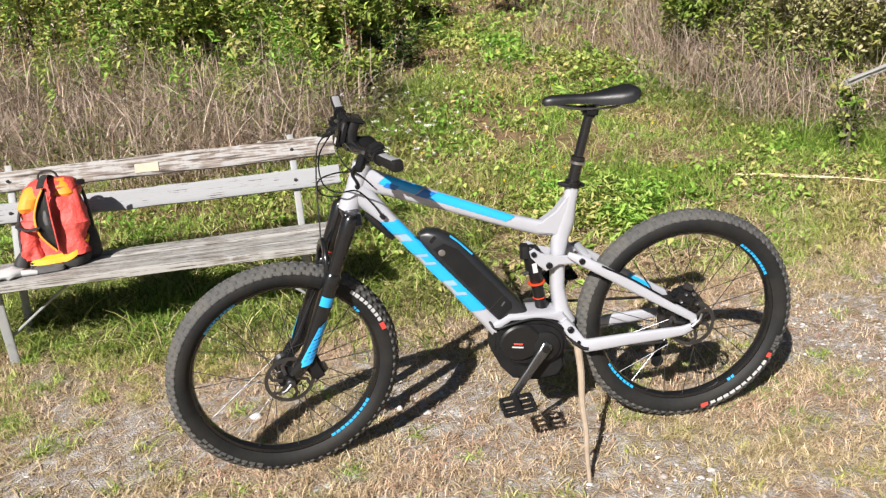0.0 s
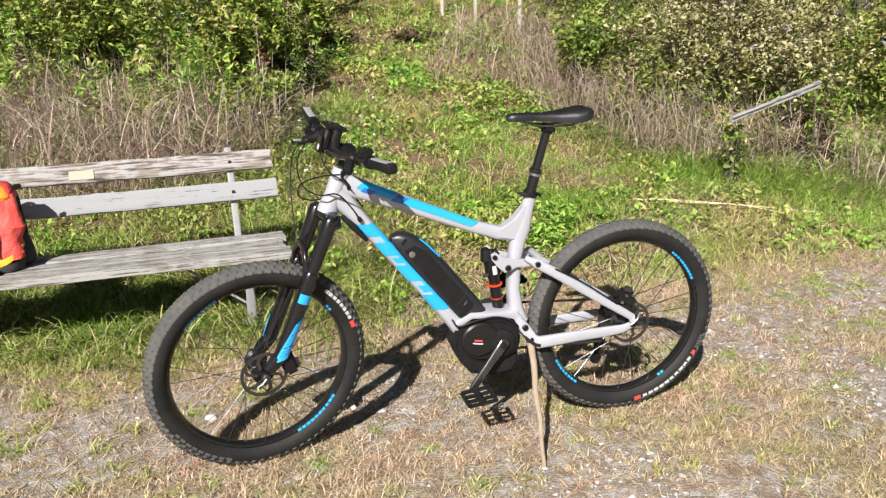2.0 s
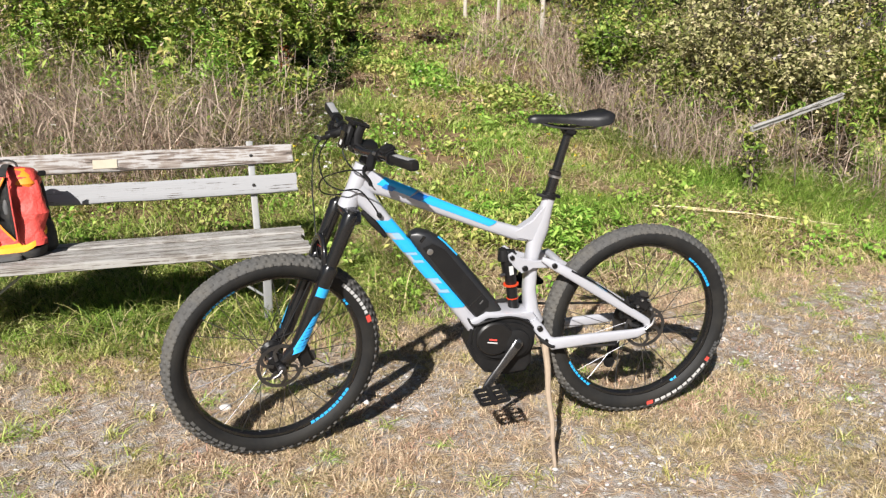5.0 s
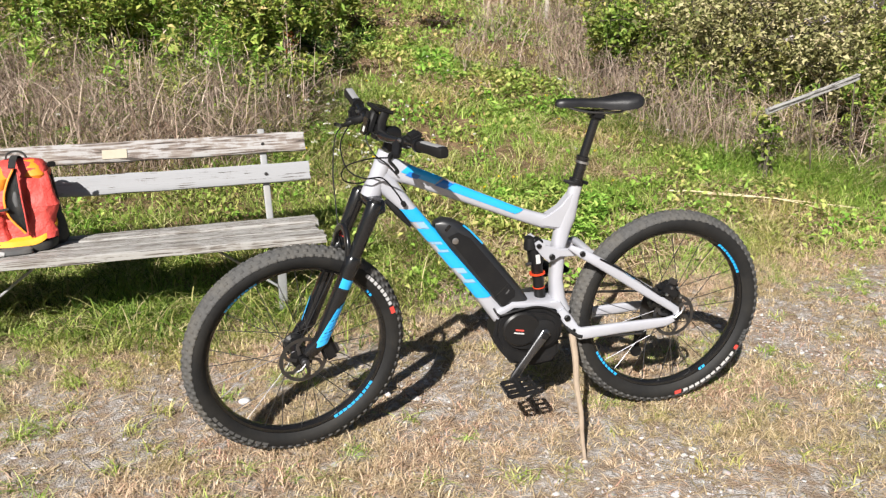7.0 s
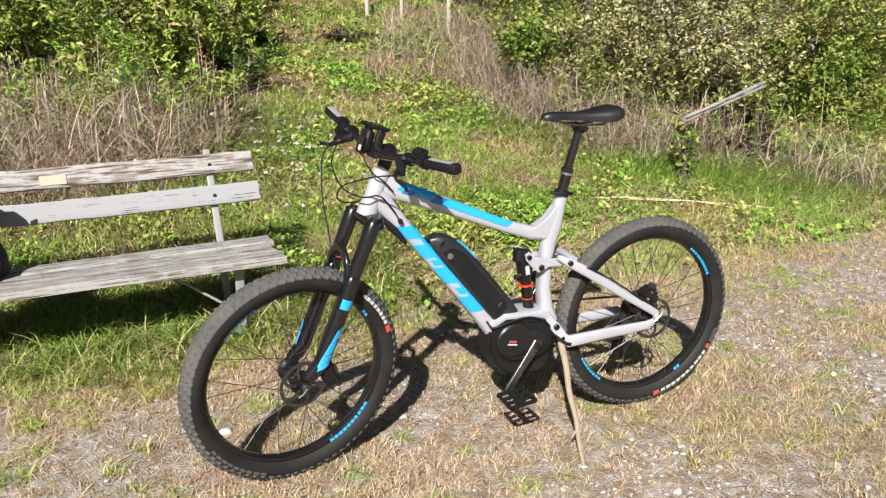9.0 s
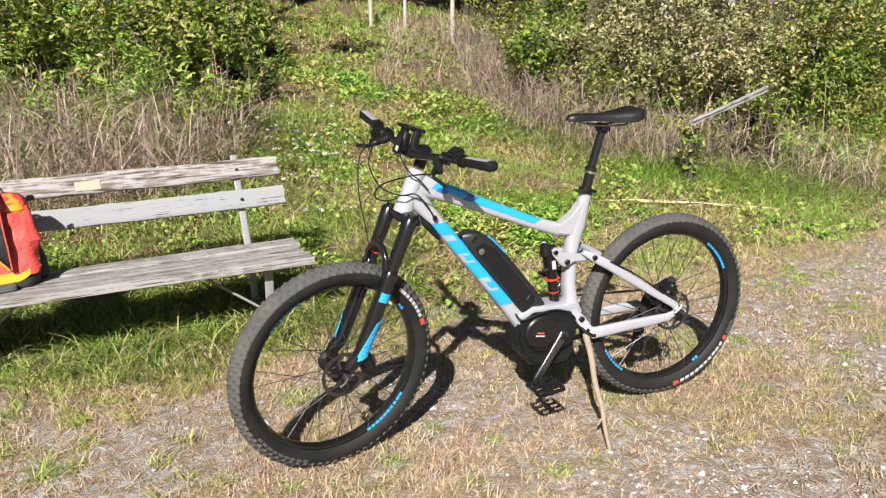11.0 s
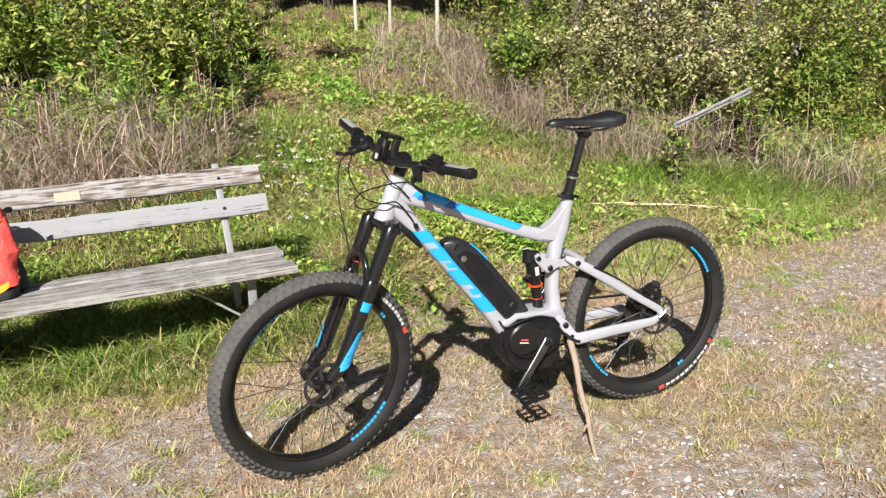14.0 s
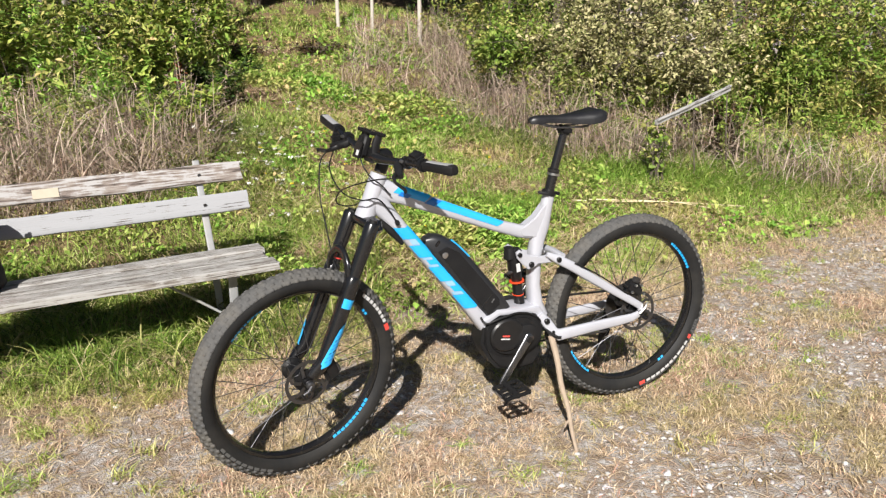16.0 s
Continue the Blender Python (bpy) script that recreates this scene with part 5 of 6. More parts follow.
    part("handle", sweep(bent([(-0.03, 0.075, 0.345), (-0.022, 0.08, 0.368), (0.005, 0.085, 0.375), (0.03, 0.085, 0.366), (0.04, 0.08, 0.345)], 5), (0.004, 0.008), 8, 3), BAGBLACK, e, "black grab handle")
    part("strap", sweep(bent([(-0.112, -0.02, 0.20), (-0.108, -0.07, 0.19), (-0.07, -0.098, 0.18), (-0.035, -0.092, 0.182)], 5), (0.009, 0.003), 8, 3, lateral=(0, 0, 1)), BAGBLACK, e, "black webbing strap")
    part("strap", sweep(bent([(0.092, 0.11, 0.325), (0.112, 0.11, 0.28), (0.122, 0.10, 0.20), (0.130, 0.075, 0.10), (0.126, 0.03, 0.02)], 6), (0.006, 0.013), 8, 3, lateral=(0, 1, 0)), BAGBLACK, e, "padded black shoulder strap")
    part("strap", sweep(bent([(-0.100, 0.08, 0.27), (-0.122, 0.05, 0.2), (-0.130, 0.02, 0.1), (-0.124, -0.02, 0.02)], 6), (0.005, 0.012), 8, 3, lateral=(0, 1, 0)), BAGBLACK, e, "black webbing strap")
    part("buckle", box(0.03, 0.012, 0.022, pose(0.122, 0.045, 0.32, 0, 0, 20), 0.004), PLASTIC, e)


backpack()


def glove():
    """White and black glove lying beside the bag."""
    e = base("glove", "white and black cycling glove lying on the bench", "glove", BENCH @ pose(-1.375, 0.10, 0.4015, 0, 0, 25))
    bm = bmesh.new()
    bmesh.ops.create_icosphere(bm, subdivisions=3, radius=1, matrix=Matrix.Diagonal((0.075, 0.05, 0.022, 1)) @ pose(0, 0, 1))
    for v in bm.verts:
        v.co += Vector((0.008, 0.008, 0.008)) * noise.noise(v.co * 40)
        v.co.z = max(0.0, v.co.z)
    part("palm", bm, WHITE, e, "white palm")
    for i, (y, a) in enumerate(((-0.034, -12), (-0.012, -3), (0.012, 4), (0.034, 14))):
        part("finger", sweep([(0.05, y, 0.018), (0.08, y * 1.3, 0.017), (0.105, y * 1.5, 0.012)], [0.013, 0.012, 0.009], 10), BAGBLACK if i % 2 else WHITE, e)
    part("cuff", sweep([(-0.05, 0, 0.02), (-0.085, 0.004, 0.018)], (0.016, 0.042), 14, 2.6), BAGBLACK, e, "black cuff")


glove()

# ---- plants ----
def hedge_side(x, y):
    """Where the open strip between the thickets lies: below 0 on the strip, above 0 in the growth beside it."""
    right = (x - np.interp(y, [1.0, 2.0, 2.9, 3.4, 4.5, 6.0, 9.0], [9.0, 6.0, 2.6, 1.0, 0.0, -0.15, -0.6]))
    lft = (np.interp(y, [0.5, 1.6, 2.3, 3.0, 4.5, 6.0, 8.0, 11.0], [-6.0, -4.0, -2.4, -2.2, -2.2, -2.3, -2.75, -3.3]) - x)
    return np.maximum(right, lft)


def spots(n, x0, x1, y0, y1):
    return rng.uniform(x0, x1, n), rng.uniform(y0, y1, n)


def clump(x, y, f):
    """Patchiness between 0 and 1."""
    return 0.5 + 0.25 * (np.sin(x * f + 1.7 * np.sin(y * f * 0.8)) + np.sin(y * f * 1.3 + 2.1 * np.cos(x * f * 0.7)))


def on_ground(x, y, sink=0.004):
    return np.stack([x, y, height(x, y) - sink], 1)


def across(x, y):
    return -0.418 * x + 0.909 * y



def tufts(n, x0, x1, y0, y1, chance, per, spread):
    """Centres of tufts, each repeated for its blades and scattered a little."""
    x, y = spots(n, x0, x1, y0, y1)
    keep = rng.uniform(0, 1, n) < chance(x, y)
    x, y = np.repeat(x[keep], per), np.repeat(y[keep], per)
    return x + rng.normal(0, spread, len(x)), y + rng.normal(0, spread, len(y))


def gravelly(x, y):
    """1 where the stones lie open, 0 where the turf covers them."""
    return np.clip(2.6 * (clump(x + 1.3, y, 3.1) - 0.56) - 0.30 * np.clip((-0.6 - x) / 0.5, 0, 1) + 0.50 * np.clip((x + 0.25) / 0.7, 0, 1) * (across(x, y) < 0.9) + 0.25 * (clump(x, y + 2, 11.0) - 0.5), 0, 1)


def dry_turf():
    fade = lambda x, y: np.clip((y + 1.28 - 0.45 * clump(x, y, 5.0)) / 0.3, 0, 1) * np.clip((2.95 - x - 0.5 * clump(x, y, 4.0)) / 0.4, 0, 1)
    chance = lambda x, y: fade(x, y) * (1 - 0.55 * gravelly(x, y)) * np.clip(1.0 - (across(x, y) - 1.25) / 0.8, 0.0, 1) * np.clip(1.7 * clump(x, y, 3.7) - 0.05, 0.10, 1) * np.clip(1.2 * clump(x + 5, y, 9.0) + 0.2, 0, 1)
    x, y = tufts(42000, -3.4, 2.9, -1.2, 3.0, chance, 12, 0.012)
    n = len(x)
    h = rng.uniform(0.014, 0.050, n) * (0.55 + 0.9 * clump(x, y, 3.7))
    v, t = blade_arrays(on_ground(x, y), h, rng.uniform(0.0020, 0.0048, n), rng.uniform(0.4, 2.0, n), rng.uniform(0, 6.28, n), 2)
    raw_mesh("dry_turf", v, t, DRY, "short dead straw-coloured turf on the track", "dry grass")


def litter():
    """Loose straw lying flat."""
    x, y = spots(32000, -3.6, 2.8, -1.4, 2.0)
    keep = across(x, y) < 1.4
    x, y = x[keep], y[keep]
    n = len(x)
    p = on_ground(x, y, -0.004)
    a = rng.uniform(0, 6.28, n)
    L = rng.uniform(0.02, 0.09, n)
    d = np.stack([np.cos(a), np.sin(a), rng.uniform(-0.08, 0.16, n)], 1) * L[:, None]
    s = np.stack([-np.sin(a), np.cos(a), np.zeros(n)], 1) * rng.uniform(0.0008, 0.0020, n)[:, None]
    v = np.stack([p - s, p + s, p + d * 0.5 + s + [0, 0, 0.004], p + d * 0.5 - s + [0, 0, 0.004], p + d], 1).reshape(-1, 3)
    t = (np.array([(0, 1, 2), (0, 2, 3), (3, 2, 4)])[None] + (np.arange(n) * 5)[:, None, None]).reshape(-1, 3)
    raw_mesh("straw_litter", v, t, DRY, "loose dry straw scattered over the track", "straw")


def green_tufts():
    """Sparse green blades coming up through the track."""
    chance = lambda x, y: np.clip((clump(x + 3, y - 2, 2.3) - 0.36) * 2.0, 0.10, 1) * np.clip(0.34 + (across(x, y) + 0.3) * 0.5, 0.20, 1) * (1 + 3.2 * np.clip(-x - 0.8, 0, 1)) * (across(x, y) < 1.9)
    x, y = tufts(3900, -4.0, 3.4, -1.5, 2.6, chance, 34, 0.021)
    n = len(x)
    v, t = blade_arrays(on_ground(x, y), rng.uniform(0.014, 0.055, n) * (1 + 0.6 * np.clip(-x - 0.9, 0, 1)), rng.uniform(0.0025, 0.0055, n), rng.uniform(0.4, 1.9, n), rng.uniform(0, 6.28, n), 3)
    raw_mesh("grass_tufts", v, t, GRASS, "small green grass tufts on the track", "grass")


def bare(x, y):
    """0 on the reddish bare patches, 1 elsewhere."""
    one = np.hypot((x - 0.06) / 0.34, (y - 2.92) / 0.17)
    two = np.hypot((x + 1.22) / 0.17, (y - 1.64) / 0.14)
    return np.clip(np.minimum(one, two) - 0.6, 0.05, 1)


def meadow():
    chance = lambda x, y: np.clip((across(x, y) - 0.95) / 0.5, 0, 1) * (1 - 0.5 * np.clip((y - 3) / 6, 0, 1)) * np.clip(1.9 * clump(x, y, 2.6) - 0.1, 0.16, 1) * np.clip(1.7 * clump(x - 2, y + 5, 8.5) - 0.1, 0.2, 1) * bare(x, y)
    near, far_part = tufts(18500, -4.2, 3.4, 0.3, 4.6, chance, 11, 0.028), tufts(22000, -5.0, 5.0, 4.0, 12.5, chance, 8, 0.05)
    pieces = []
    for (x, y), segs, wide in ((near, 3, 1.0), (far_part, 2, 1.9)):
        n = len(x)
        edge = np.clip((across(x, y) - 1.0) / 0.6, 0, 1)
        h = rng.uniform(0.04, 0.14, n) * (0.45 + 0.9 * clump(x + 9, y, 1.9)) * (0.45 + 0.55 * edge)
        pieces.append(blade_arrays(on_ground(x, y), h, rng.uniform(0.0035, 0.0075, n) * wide, rng.uniform(0.3, 1.7, n), rng.uniform(0, 6.28, n), segs))
    v, t = gathered(pieces)
    raw_mesh("meadow_grass", v, t, GRASS, "uneven green meadow grass behind the track", "grass")


def herbs():
    """Low broad leaves between the grass."""
    x, y = spots(300000, -5.5, 6.0, 0.9, 9.5)
    keep = (across(x, y) > 1.15) & (rng.uniform(0, 1, len(x)) < np.clip((clump(x - 4, y + 2, 2.1) - 0.30) * 1.6, 0.05, 1) * np.clip(2.2 * clump(x + 1, y, 9.5) - 0.45, 0.05, 1) * np.clip(1.6 - (y - 2.5) / 4.5, 0.3, 1) * bare(x, y))
    x, y = x[keep], y[keep]
    n = len(x)
    p = on_ground(x, y)
    p[:, 2] += rng.uniform(0.01, 0.10, n) * (0.5 + clump(x, y, 3.0))
    L = rng.uniform(0.018, 0.052, n) * (1 + 0.6 * np.clip((y - 3) / 5, 0, 1))
    v, t = leaf_arrays(p, L, L * rng.uniform(0.4, 0.75, n), 1.2)
    raw_mesh("meadow_herbs", v, t, HERB, "low broad-leaved herbs in the meadow", "herbs")


def meadow_hay():
    """Dead straw matted down between the green."""
    x, y = spots(60000, -4.0, 4.2, 1.2, 8.0)
    keep = (across(x, y) > 1.1) & (rng.uniform(0, 1, len(x)) < np.clip(2.4 * clump(x + 6, y - 3, 3.3) - 0.95, 0.04, 1) * np.where((x < -0.8) & (across(x, y) < 2.6), 0.25, 1.0))
    x, y = x[keep], y[keep]
    n = len(x)
    h = rng.uniform(0.05, 0.16, n)
    x, y = np.concatenate([x, rng.normal(-1.22, 0.09, 700), rng.normal(0.10, 0.16, 420)]), np.concatenate([y, rng.normal(1.64, 0.08, 700), rng.normal(2.92, 0.08, 420)])
    h = np.concatenate([h, rng.uniform(0.03, 0.10, 1120)])
    n = len(x)
    v, t = blade_arrays(on_ground(x, y, -0.012), h, rng.uniform(0.003, 0.007, n), rng.uniform(1.3, 2.4, n), rng.uniform(0, 6.28, n), 3, 1.3)
    raw_mesh("matted_straw", v, t, DRY, "dead straw matted between green meadow plants", "straw")


def lush_grass():
    """Deep green fine grass by the foot of the thicket."""
    x = np.concatenate([rng.normal(1.25, 0.42, 700), rng.normal(2.3, 0.6, 600), rng.normal(-0.25, 0.32, 330)])
    y = np.concatenate([rng.normal(3.15, 0.26, 700), rng.normal(3.3, 0.3, 600), rng.normal(2.45, 0.22, 330)])
    x, y = np.repeat(x, 8) + rng.normal(0, 0.03, len(x) * 8), np.repeat(y, 8) + rng.normal(0, 0.03, len(y) * 8)
    n = len(x)
    v, t = blade_arrays(on_ground(x, y), rng.uniform(0.06, 0.19, n), rng.uniform(0.003, 0.006, n), rng.uniform(0.3, 1.5, n), rng.uniform(0, 6.28, n), 3)
    raw_mesh("lush_grass", v, t, LUSH, "deep green fine grass at the foot of the thicket", "grass")


def tall_edge_grass():
    """Longer, floppy grass under the bench and along the foot of the thickets."""
    x, y = spots(125000, -4.4, 4.5, 0.2, 4.6)
    q, hs = across(x, y), hedge_side(x, y)
    near_bench = 1.0 * np.exp(-((q - 1.65) / 0.72) ** 2) * (x < -0.9) * np.clip(1.7 * clump(x, y, 6.5) - 0.1, 0.15, 1)
    foot = np.exp(-((hs + 0.25) / 0.4) ** 2)
    keep = rng.uniform(0, 1, len(x)) < np.clip(near_bench * 0.9 + foot * 0.5, 0, 1) * (q > 0.75)
    x, y = x[keep], y[keep]
    n = len(x)
    h = rng.uniform(0.09, 0.26, n) * np.clip((across(x, y) - 0.45) / 0.6, 0.35, 1)
    v, t = blade_arrays(on_ground(x, y), h, rng.uniform(0.004, 0.008, n), rng.uniform(0.5, 1.9, n), rng.uniform(0, 6.28, n), 4)
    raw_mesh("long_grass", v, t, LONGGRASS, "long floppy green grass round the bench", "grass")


def dead_stalks():
    x, y = spots(165000, -6.5, 6.0, 1.9, 9.0)
    hs = hedge_side(x, y)
    left_bank = (x < -1.5) & (hs > -0.1) & (y < 4.3) & (across(x, y) > 2.3)
    right_bank = (x > -0.4) & (hs > -0.2) & (hs < 1.3)
    tan_strip = (x > -1.3) & (x < 0.8) & (y > 5.3) & (hs < 0.4)
    dens = np.where(left_bank, 1.0 * np.clip((4.7 - y) / 1.1, 0, 1), np.where(right_bank, 0.9 * np.clip((1.4 - hs) / 0.6, 0, 1), np.where(tan_strip, 0.26, 0.0)))
    keep = rng.uniform(0, 1, len(x)) < dens * (0.3 + 0.7 * clump(x, y, 4.2))
    x, y = x[keep], y[keep]
    n = len(x)
    upright = rng.uniform(0, 1, n) < 0.45
    pieces = []
    for pick, lift, lo, hi, lean, flop in ((upright, 0.0, 0.12, 0.60, 0.68, 1.7), (~upright, 0.34, 0.14, 0.42, 1.15, 1.15)):
        m = int(pick.sum())
        p = on_ground(x[pick], y[pick])
        p[:, 2] += lift * rng.uniform(0, 1, m) ** 1.4
        pieces.append(blade_arrays(p, rng.uniform(lo, hi, m), rng.uniform(0.003, 0.008, m), np.minimum(rng.gamma(1.6, lean, m), 2.4), rng.uniform(0, 6.28, m), 4, flop))
    v, t = gathered(pieces)
    raw_mesh("dead_stalks", v, t, STALK, "grey-brown dead stalks standing in a dense bank", "dead stalks")


def tall_plants(label, n, where, hmin, hmax, material, leaf, seed, name):
    """Upright herbs, each a stem with leaves up its length."""
    pieces = []
    x, y = where(n)
    n = len(x)
    h = rng.uniform(hmin, hmax, n)
    lean, az = rng.uniform(0.05, 0.35, n), rng.uniform(0, 6.28, n)
    p = on_ground(x, y)
    pieces.append(blade_arrays(p, h, rng.uniform(0.004, 0.007, n), lean, az, 3))
    per = 40
    k = rng.uniform(0.15, 1.0, (n, per))
    d = np.stack([np.cos(az), np.sin(az)], 1)
    c = np.zeros((n, per, 3))
    c[:, :, :2] = p[:, None, :2] + d[:, None] * (lean[:, None] * h[:, None] * k ** 2)[:, :, None] + rng.normal(0, 0.035, (n, per, 2)) * (1.15 - 0.6 * k)[:, :, None]
    c[:, :, 2] = p[:, None, 2] + h[:, None] * k * (1 - 0.45 * lean[:, None] * k) + rng.normal(0, 0.01, (n, per))
    c = c.reshape(-1, 3)
    L = rng.uniform(leaf * 0.6, leaf * 1.35, len(c))
    pieces.append(leaf_arrays(c, L, L * rng.uniform(0.20, 0.36, len(c)), 0.9))
    v, t = gathered(pieces)
    raw_mesh(name, v, t, material, label, "herbs")


def left_bank(n):
    x, y = spots(n, -8.5, -1.2, 3.0, 9.0)
    k = (hedge_side(x, y) > 0.05) & (rng.uniform(0, 1, n) < np.clip((y - 3.1) / 1.0, 0.05, 1) * np.clip(3.0 * clump(x, y, 3.4) - 0.9, 0.04, 1))
    return x[k], y[k]


def right_bank(n):
    x, y = spots(n, -0.6, 9.0, 3.0, 9.0)
    k = (hedge_side(x, y) > 0.35) & (rng.uniform(0, 1, n) < np.clip(3.0 * clump(x, y, 3.3) - 0.9, 0.04, 1))
    return x[k], y[k]


def strip(n):
    x, y = spots(n, -3.5, 1.5, 4.5, 11.0)
    k = (hedge_side(x, y) < 0.2) & (clump(x, y, 2.7) > 0.62)
    return x[k], y[k]


def bush(x, y, r, h, leaves, material, label, seed, leaf=0.045, name="bush"):
    """A shrub: branching stems and a crown of separate leaves, ragged, with gaps."""
    z = float(height(x, y))
    e = base(name, label, "bush", pose(x, y, z), "thicket along the track")
    r_ = np.random.default_rng(seed)
    stems = bmesh.new()
    tips = []
    for k in range(11):
        a = r_.uniform(0, 6.28)
        reach = r * r_.uniform(0.25, 0.85)
        top = h * r_.uniform(0.55, 0.98)
        q = [Vector((0.06 * math.cos(a), 0.06 * math.sin(a), -0.03)), Vector((reach * 0.35 * math.cos(a), reach * 0.35 * math.sin(a), top * 0.45)), Vector((reach * math.cos(a + 0.3), reach * math.sin(a + 0.3), top))]
        c = bent(q, 4)
        sweep(c, [0.012 - 0.009 * i / (len(c) - 1) for i in range(len(c))], 5, lateral=(0.5, 0.5, 0.7), bm=stems)
        for f in (3, 5, 6, 7, 8):
            tips.append(np.array(c[f]))
            for _ in range(2):
                g = np.array(c[f]) + r_.normal(0, 1, 3) * [r * 0.26, r * 0.26, h * 0.13]
                if g[2] > 0.1 * h:
                    sweep([c[f], Vector(g)], [0.004, 0.0015], 4, lateral=(0.5, 0.5, 0.7), bm=stems)
                    tips.append(g)
    part("framework", stems, DARKBARK, e)
    tips = np.array(tips)
    leaves = int(leaves * 0.95)
    i = r_.integers(0, len(tips), leaves)
    spread = np.array([r * 0.065, r * 0.065, h * 0.036])
    c = tips[i] + r_.normal(0, 1, (leaves, 3)) * spread
    c[:, 2] = np.abs(c[:, 2])
    L = r_.uniform(leaf * 0.6, leaf * 1.3, leaves)
    v, t = leaf_arrays(c, L, L * r_.uniform(0.4, 0.7, leaves), 0.7)
    raw_mesh("foliage", v, t, material, "", "", e)


def tree(x, y, h, crown_from, r, leaves, label, seed, trunk_r=0.09, material=None, bark=None):
    z = float(height(x, y))
    e = base("tree", label, "tree", pose(x, y, z), "wood behind the meadow")
    r_ = np.random.default_rng(seed)
    tr = [Vector((r_.normal(0, 0.02) * k, r_.normal(0, 0.02) * k, -0.1 + h * k / 8)) for k in range(9)]
    part("trunk", sweep(bent(tr, 3), [trunk_r * (1 - 0.85 * i / 24) for i in range(25)], 10, lateral=(0.9, 0.4, 0)), bark or DARKBARK, e)
    limbs, tips = bmesh.new(), []
    for k in range(34):
        f = r_.uniform(crown_from, 0.98)
        s = Vector((0, 0, h * f))
        a = r_.uniform(0, 6.28)
        reach = r * r_.uniform(0.4, 1.0) * (1.15 - 0.75 * (f - crown_from) / (1 - crown_from))
        t = s + Vector((math.cos(a) * reach, math.sin(a) * reach, r_.uniform(-0.1, 0.35) * reach))
        c = bent([s, s.lerp(t, 0.5) + Vector((0, 0, 0.08 * reach)), t], 3)
        sweep(c, [0.03 - 0.024 * i / (len(c) - 1) for i in range(len(c))], 5, lateral=(0.5, 0.5, 0.7), bm=limbs)
        for p in c[2:]:
            tips.append(np.array(p))
    part("limbs", limbs, bark or DARKBARK, e)
    tips = np.array(tips)
    leaves = leaves // 2
    c = tips[r_.integers(0, len(tips), leaves)] + r_.normal(0, 1, (leaves, 3)) * [r * 0.17, r * 0.17, r * 0.13]
    L = r_.uniform(0.10, 0.20, leaves)
    v, t = leaf_arrays(c, L, L * r_.uniform(0.45, 0.7, leaves), 0.6)
    raw_mesh("crown", v, t, material or FORESTLEAF, "", "", e)


dry_turf()
litter()
green_tufts()
meadow()
meadow_hay()
lush_grass()
herbs()
tall_edge_grass()
dead_stalks()
tall_plants("bright green leafy herbs crowding the bank", 1150, left_bank, 0.35, 0.95, HERB, 0.080, 1, "bank_herbs")
tall_plants("duller green weeds crowding the bank", 650, left_bank, 0.35, 0.85, BUSHLEAF, 0.05, 6, "bank_weeds")
tall_plants("brown withered plants among the green bank", 420, left_bank, 0.4, 1.0, STALK, 0.045, 7, "withered_plants")
tall_plants("mixed green and yellowing herbs in the thicket", 1500, right_bank, 0.35, 0.95, BUSHLEAF, 0.06, 2, "thicket_herbs")
def stalk_bank(n):
    x, y = spots(n, -6.5, -1.6, 2.2, 4.4)
    k = (hedge_side(x, y) > -0.1) & (clump(x, y, 3.1) > 0.45)
    return x[k], y[k]


def nettle_patch(n):
    x, y = rng.normal(-0.38, 0.20, n), rng.normal(2.05, 0.16, n)
    return x, y


tall_plants("low bright green nettles behind the bicycle", 170, nettle_patch, 0.06, 0.17, HERB, 0.05, 5, "nettle_patch")
tall_plants("green weeds pushing up through dead stalks", 420, stalk_bank, 0.15, 0.5, BUSHLEAF, 0.045, 4, "bank_weeds")
tall_plants("scattered leafy weeds on the open strip", 420, strip, 0.12, 0.35, HERB, 0.06, 3, "strip_weeds")

for i, (x, y, r, h, n) in enumerate(((-2.75, 4.7, 0.48, 0.72, 3400), (-2.42, 3.82, 0.34, 0.40, 2600), (-3.1, 5.2, 0.75, 1.0, 4800), (-4.3, 4.9, 0.8, 1.0, 4800), (-5.4, 5.4, 0.9, 1.2, 4800),
                                     (-2.72, 6.35, 0.55, 1.05, 4400), (-4.2, 6.8, 1.0, 1.4, 4800), (-3.6, 8.6, 1.0, 1.5, 4400), (-5.8, 7.6, 1.1, 1.6, 4600), (-6.9, 5.6, 1.0, 1.4, 4000))):
    bush(x, y, r, h, n, BANKLEAF, "dense yellowish green shrub on the bank beside the bench", 20 + i, 0.062)
for i, (x, y, r, h, n) in enumerate(((0.95, 4.9, 0.75, 1.15, 6200), (1.9, 4.6, 0.7, 1.15, 6000), (2.9, 4.7, 0.8, 1.2, 5600), (0.35, 5.6, 0.6, 0.9, 4200), (1.6, 5.8, 1.0, 1.6, 5200),
                                     (3.2, 5.9, 1.0, 1.6, 5000), (4.2, 5.0, 0.9, 1.25, 4600), (5.4, 5.3, 1.0, 1.4, 4200), (4.6, 6.8, 1.1, 1.8, 4200), (0.5, 7.4, 0.9, 1.3, 4000), (2.3, 7.6, 1.1, 1.9, 4200), (6.6, 6.2, 1.1, 1.6, 3600))):
    bush(x, y, r, h, n, SAGELEAF if i in (0, 1, 4, 8) else BUSHLEAF, "pale grey-green shrub with dry stalks at its foot" if i in (0, 1, 4, 8) else "yellowish green shrub in the thicket", 60 + i, 0.050)
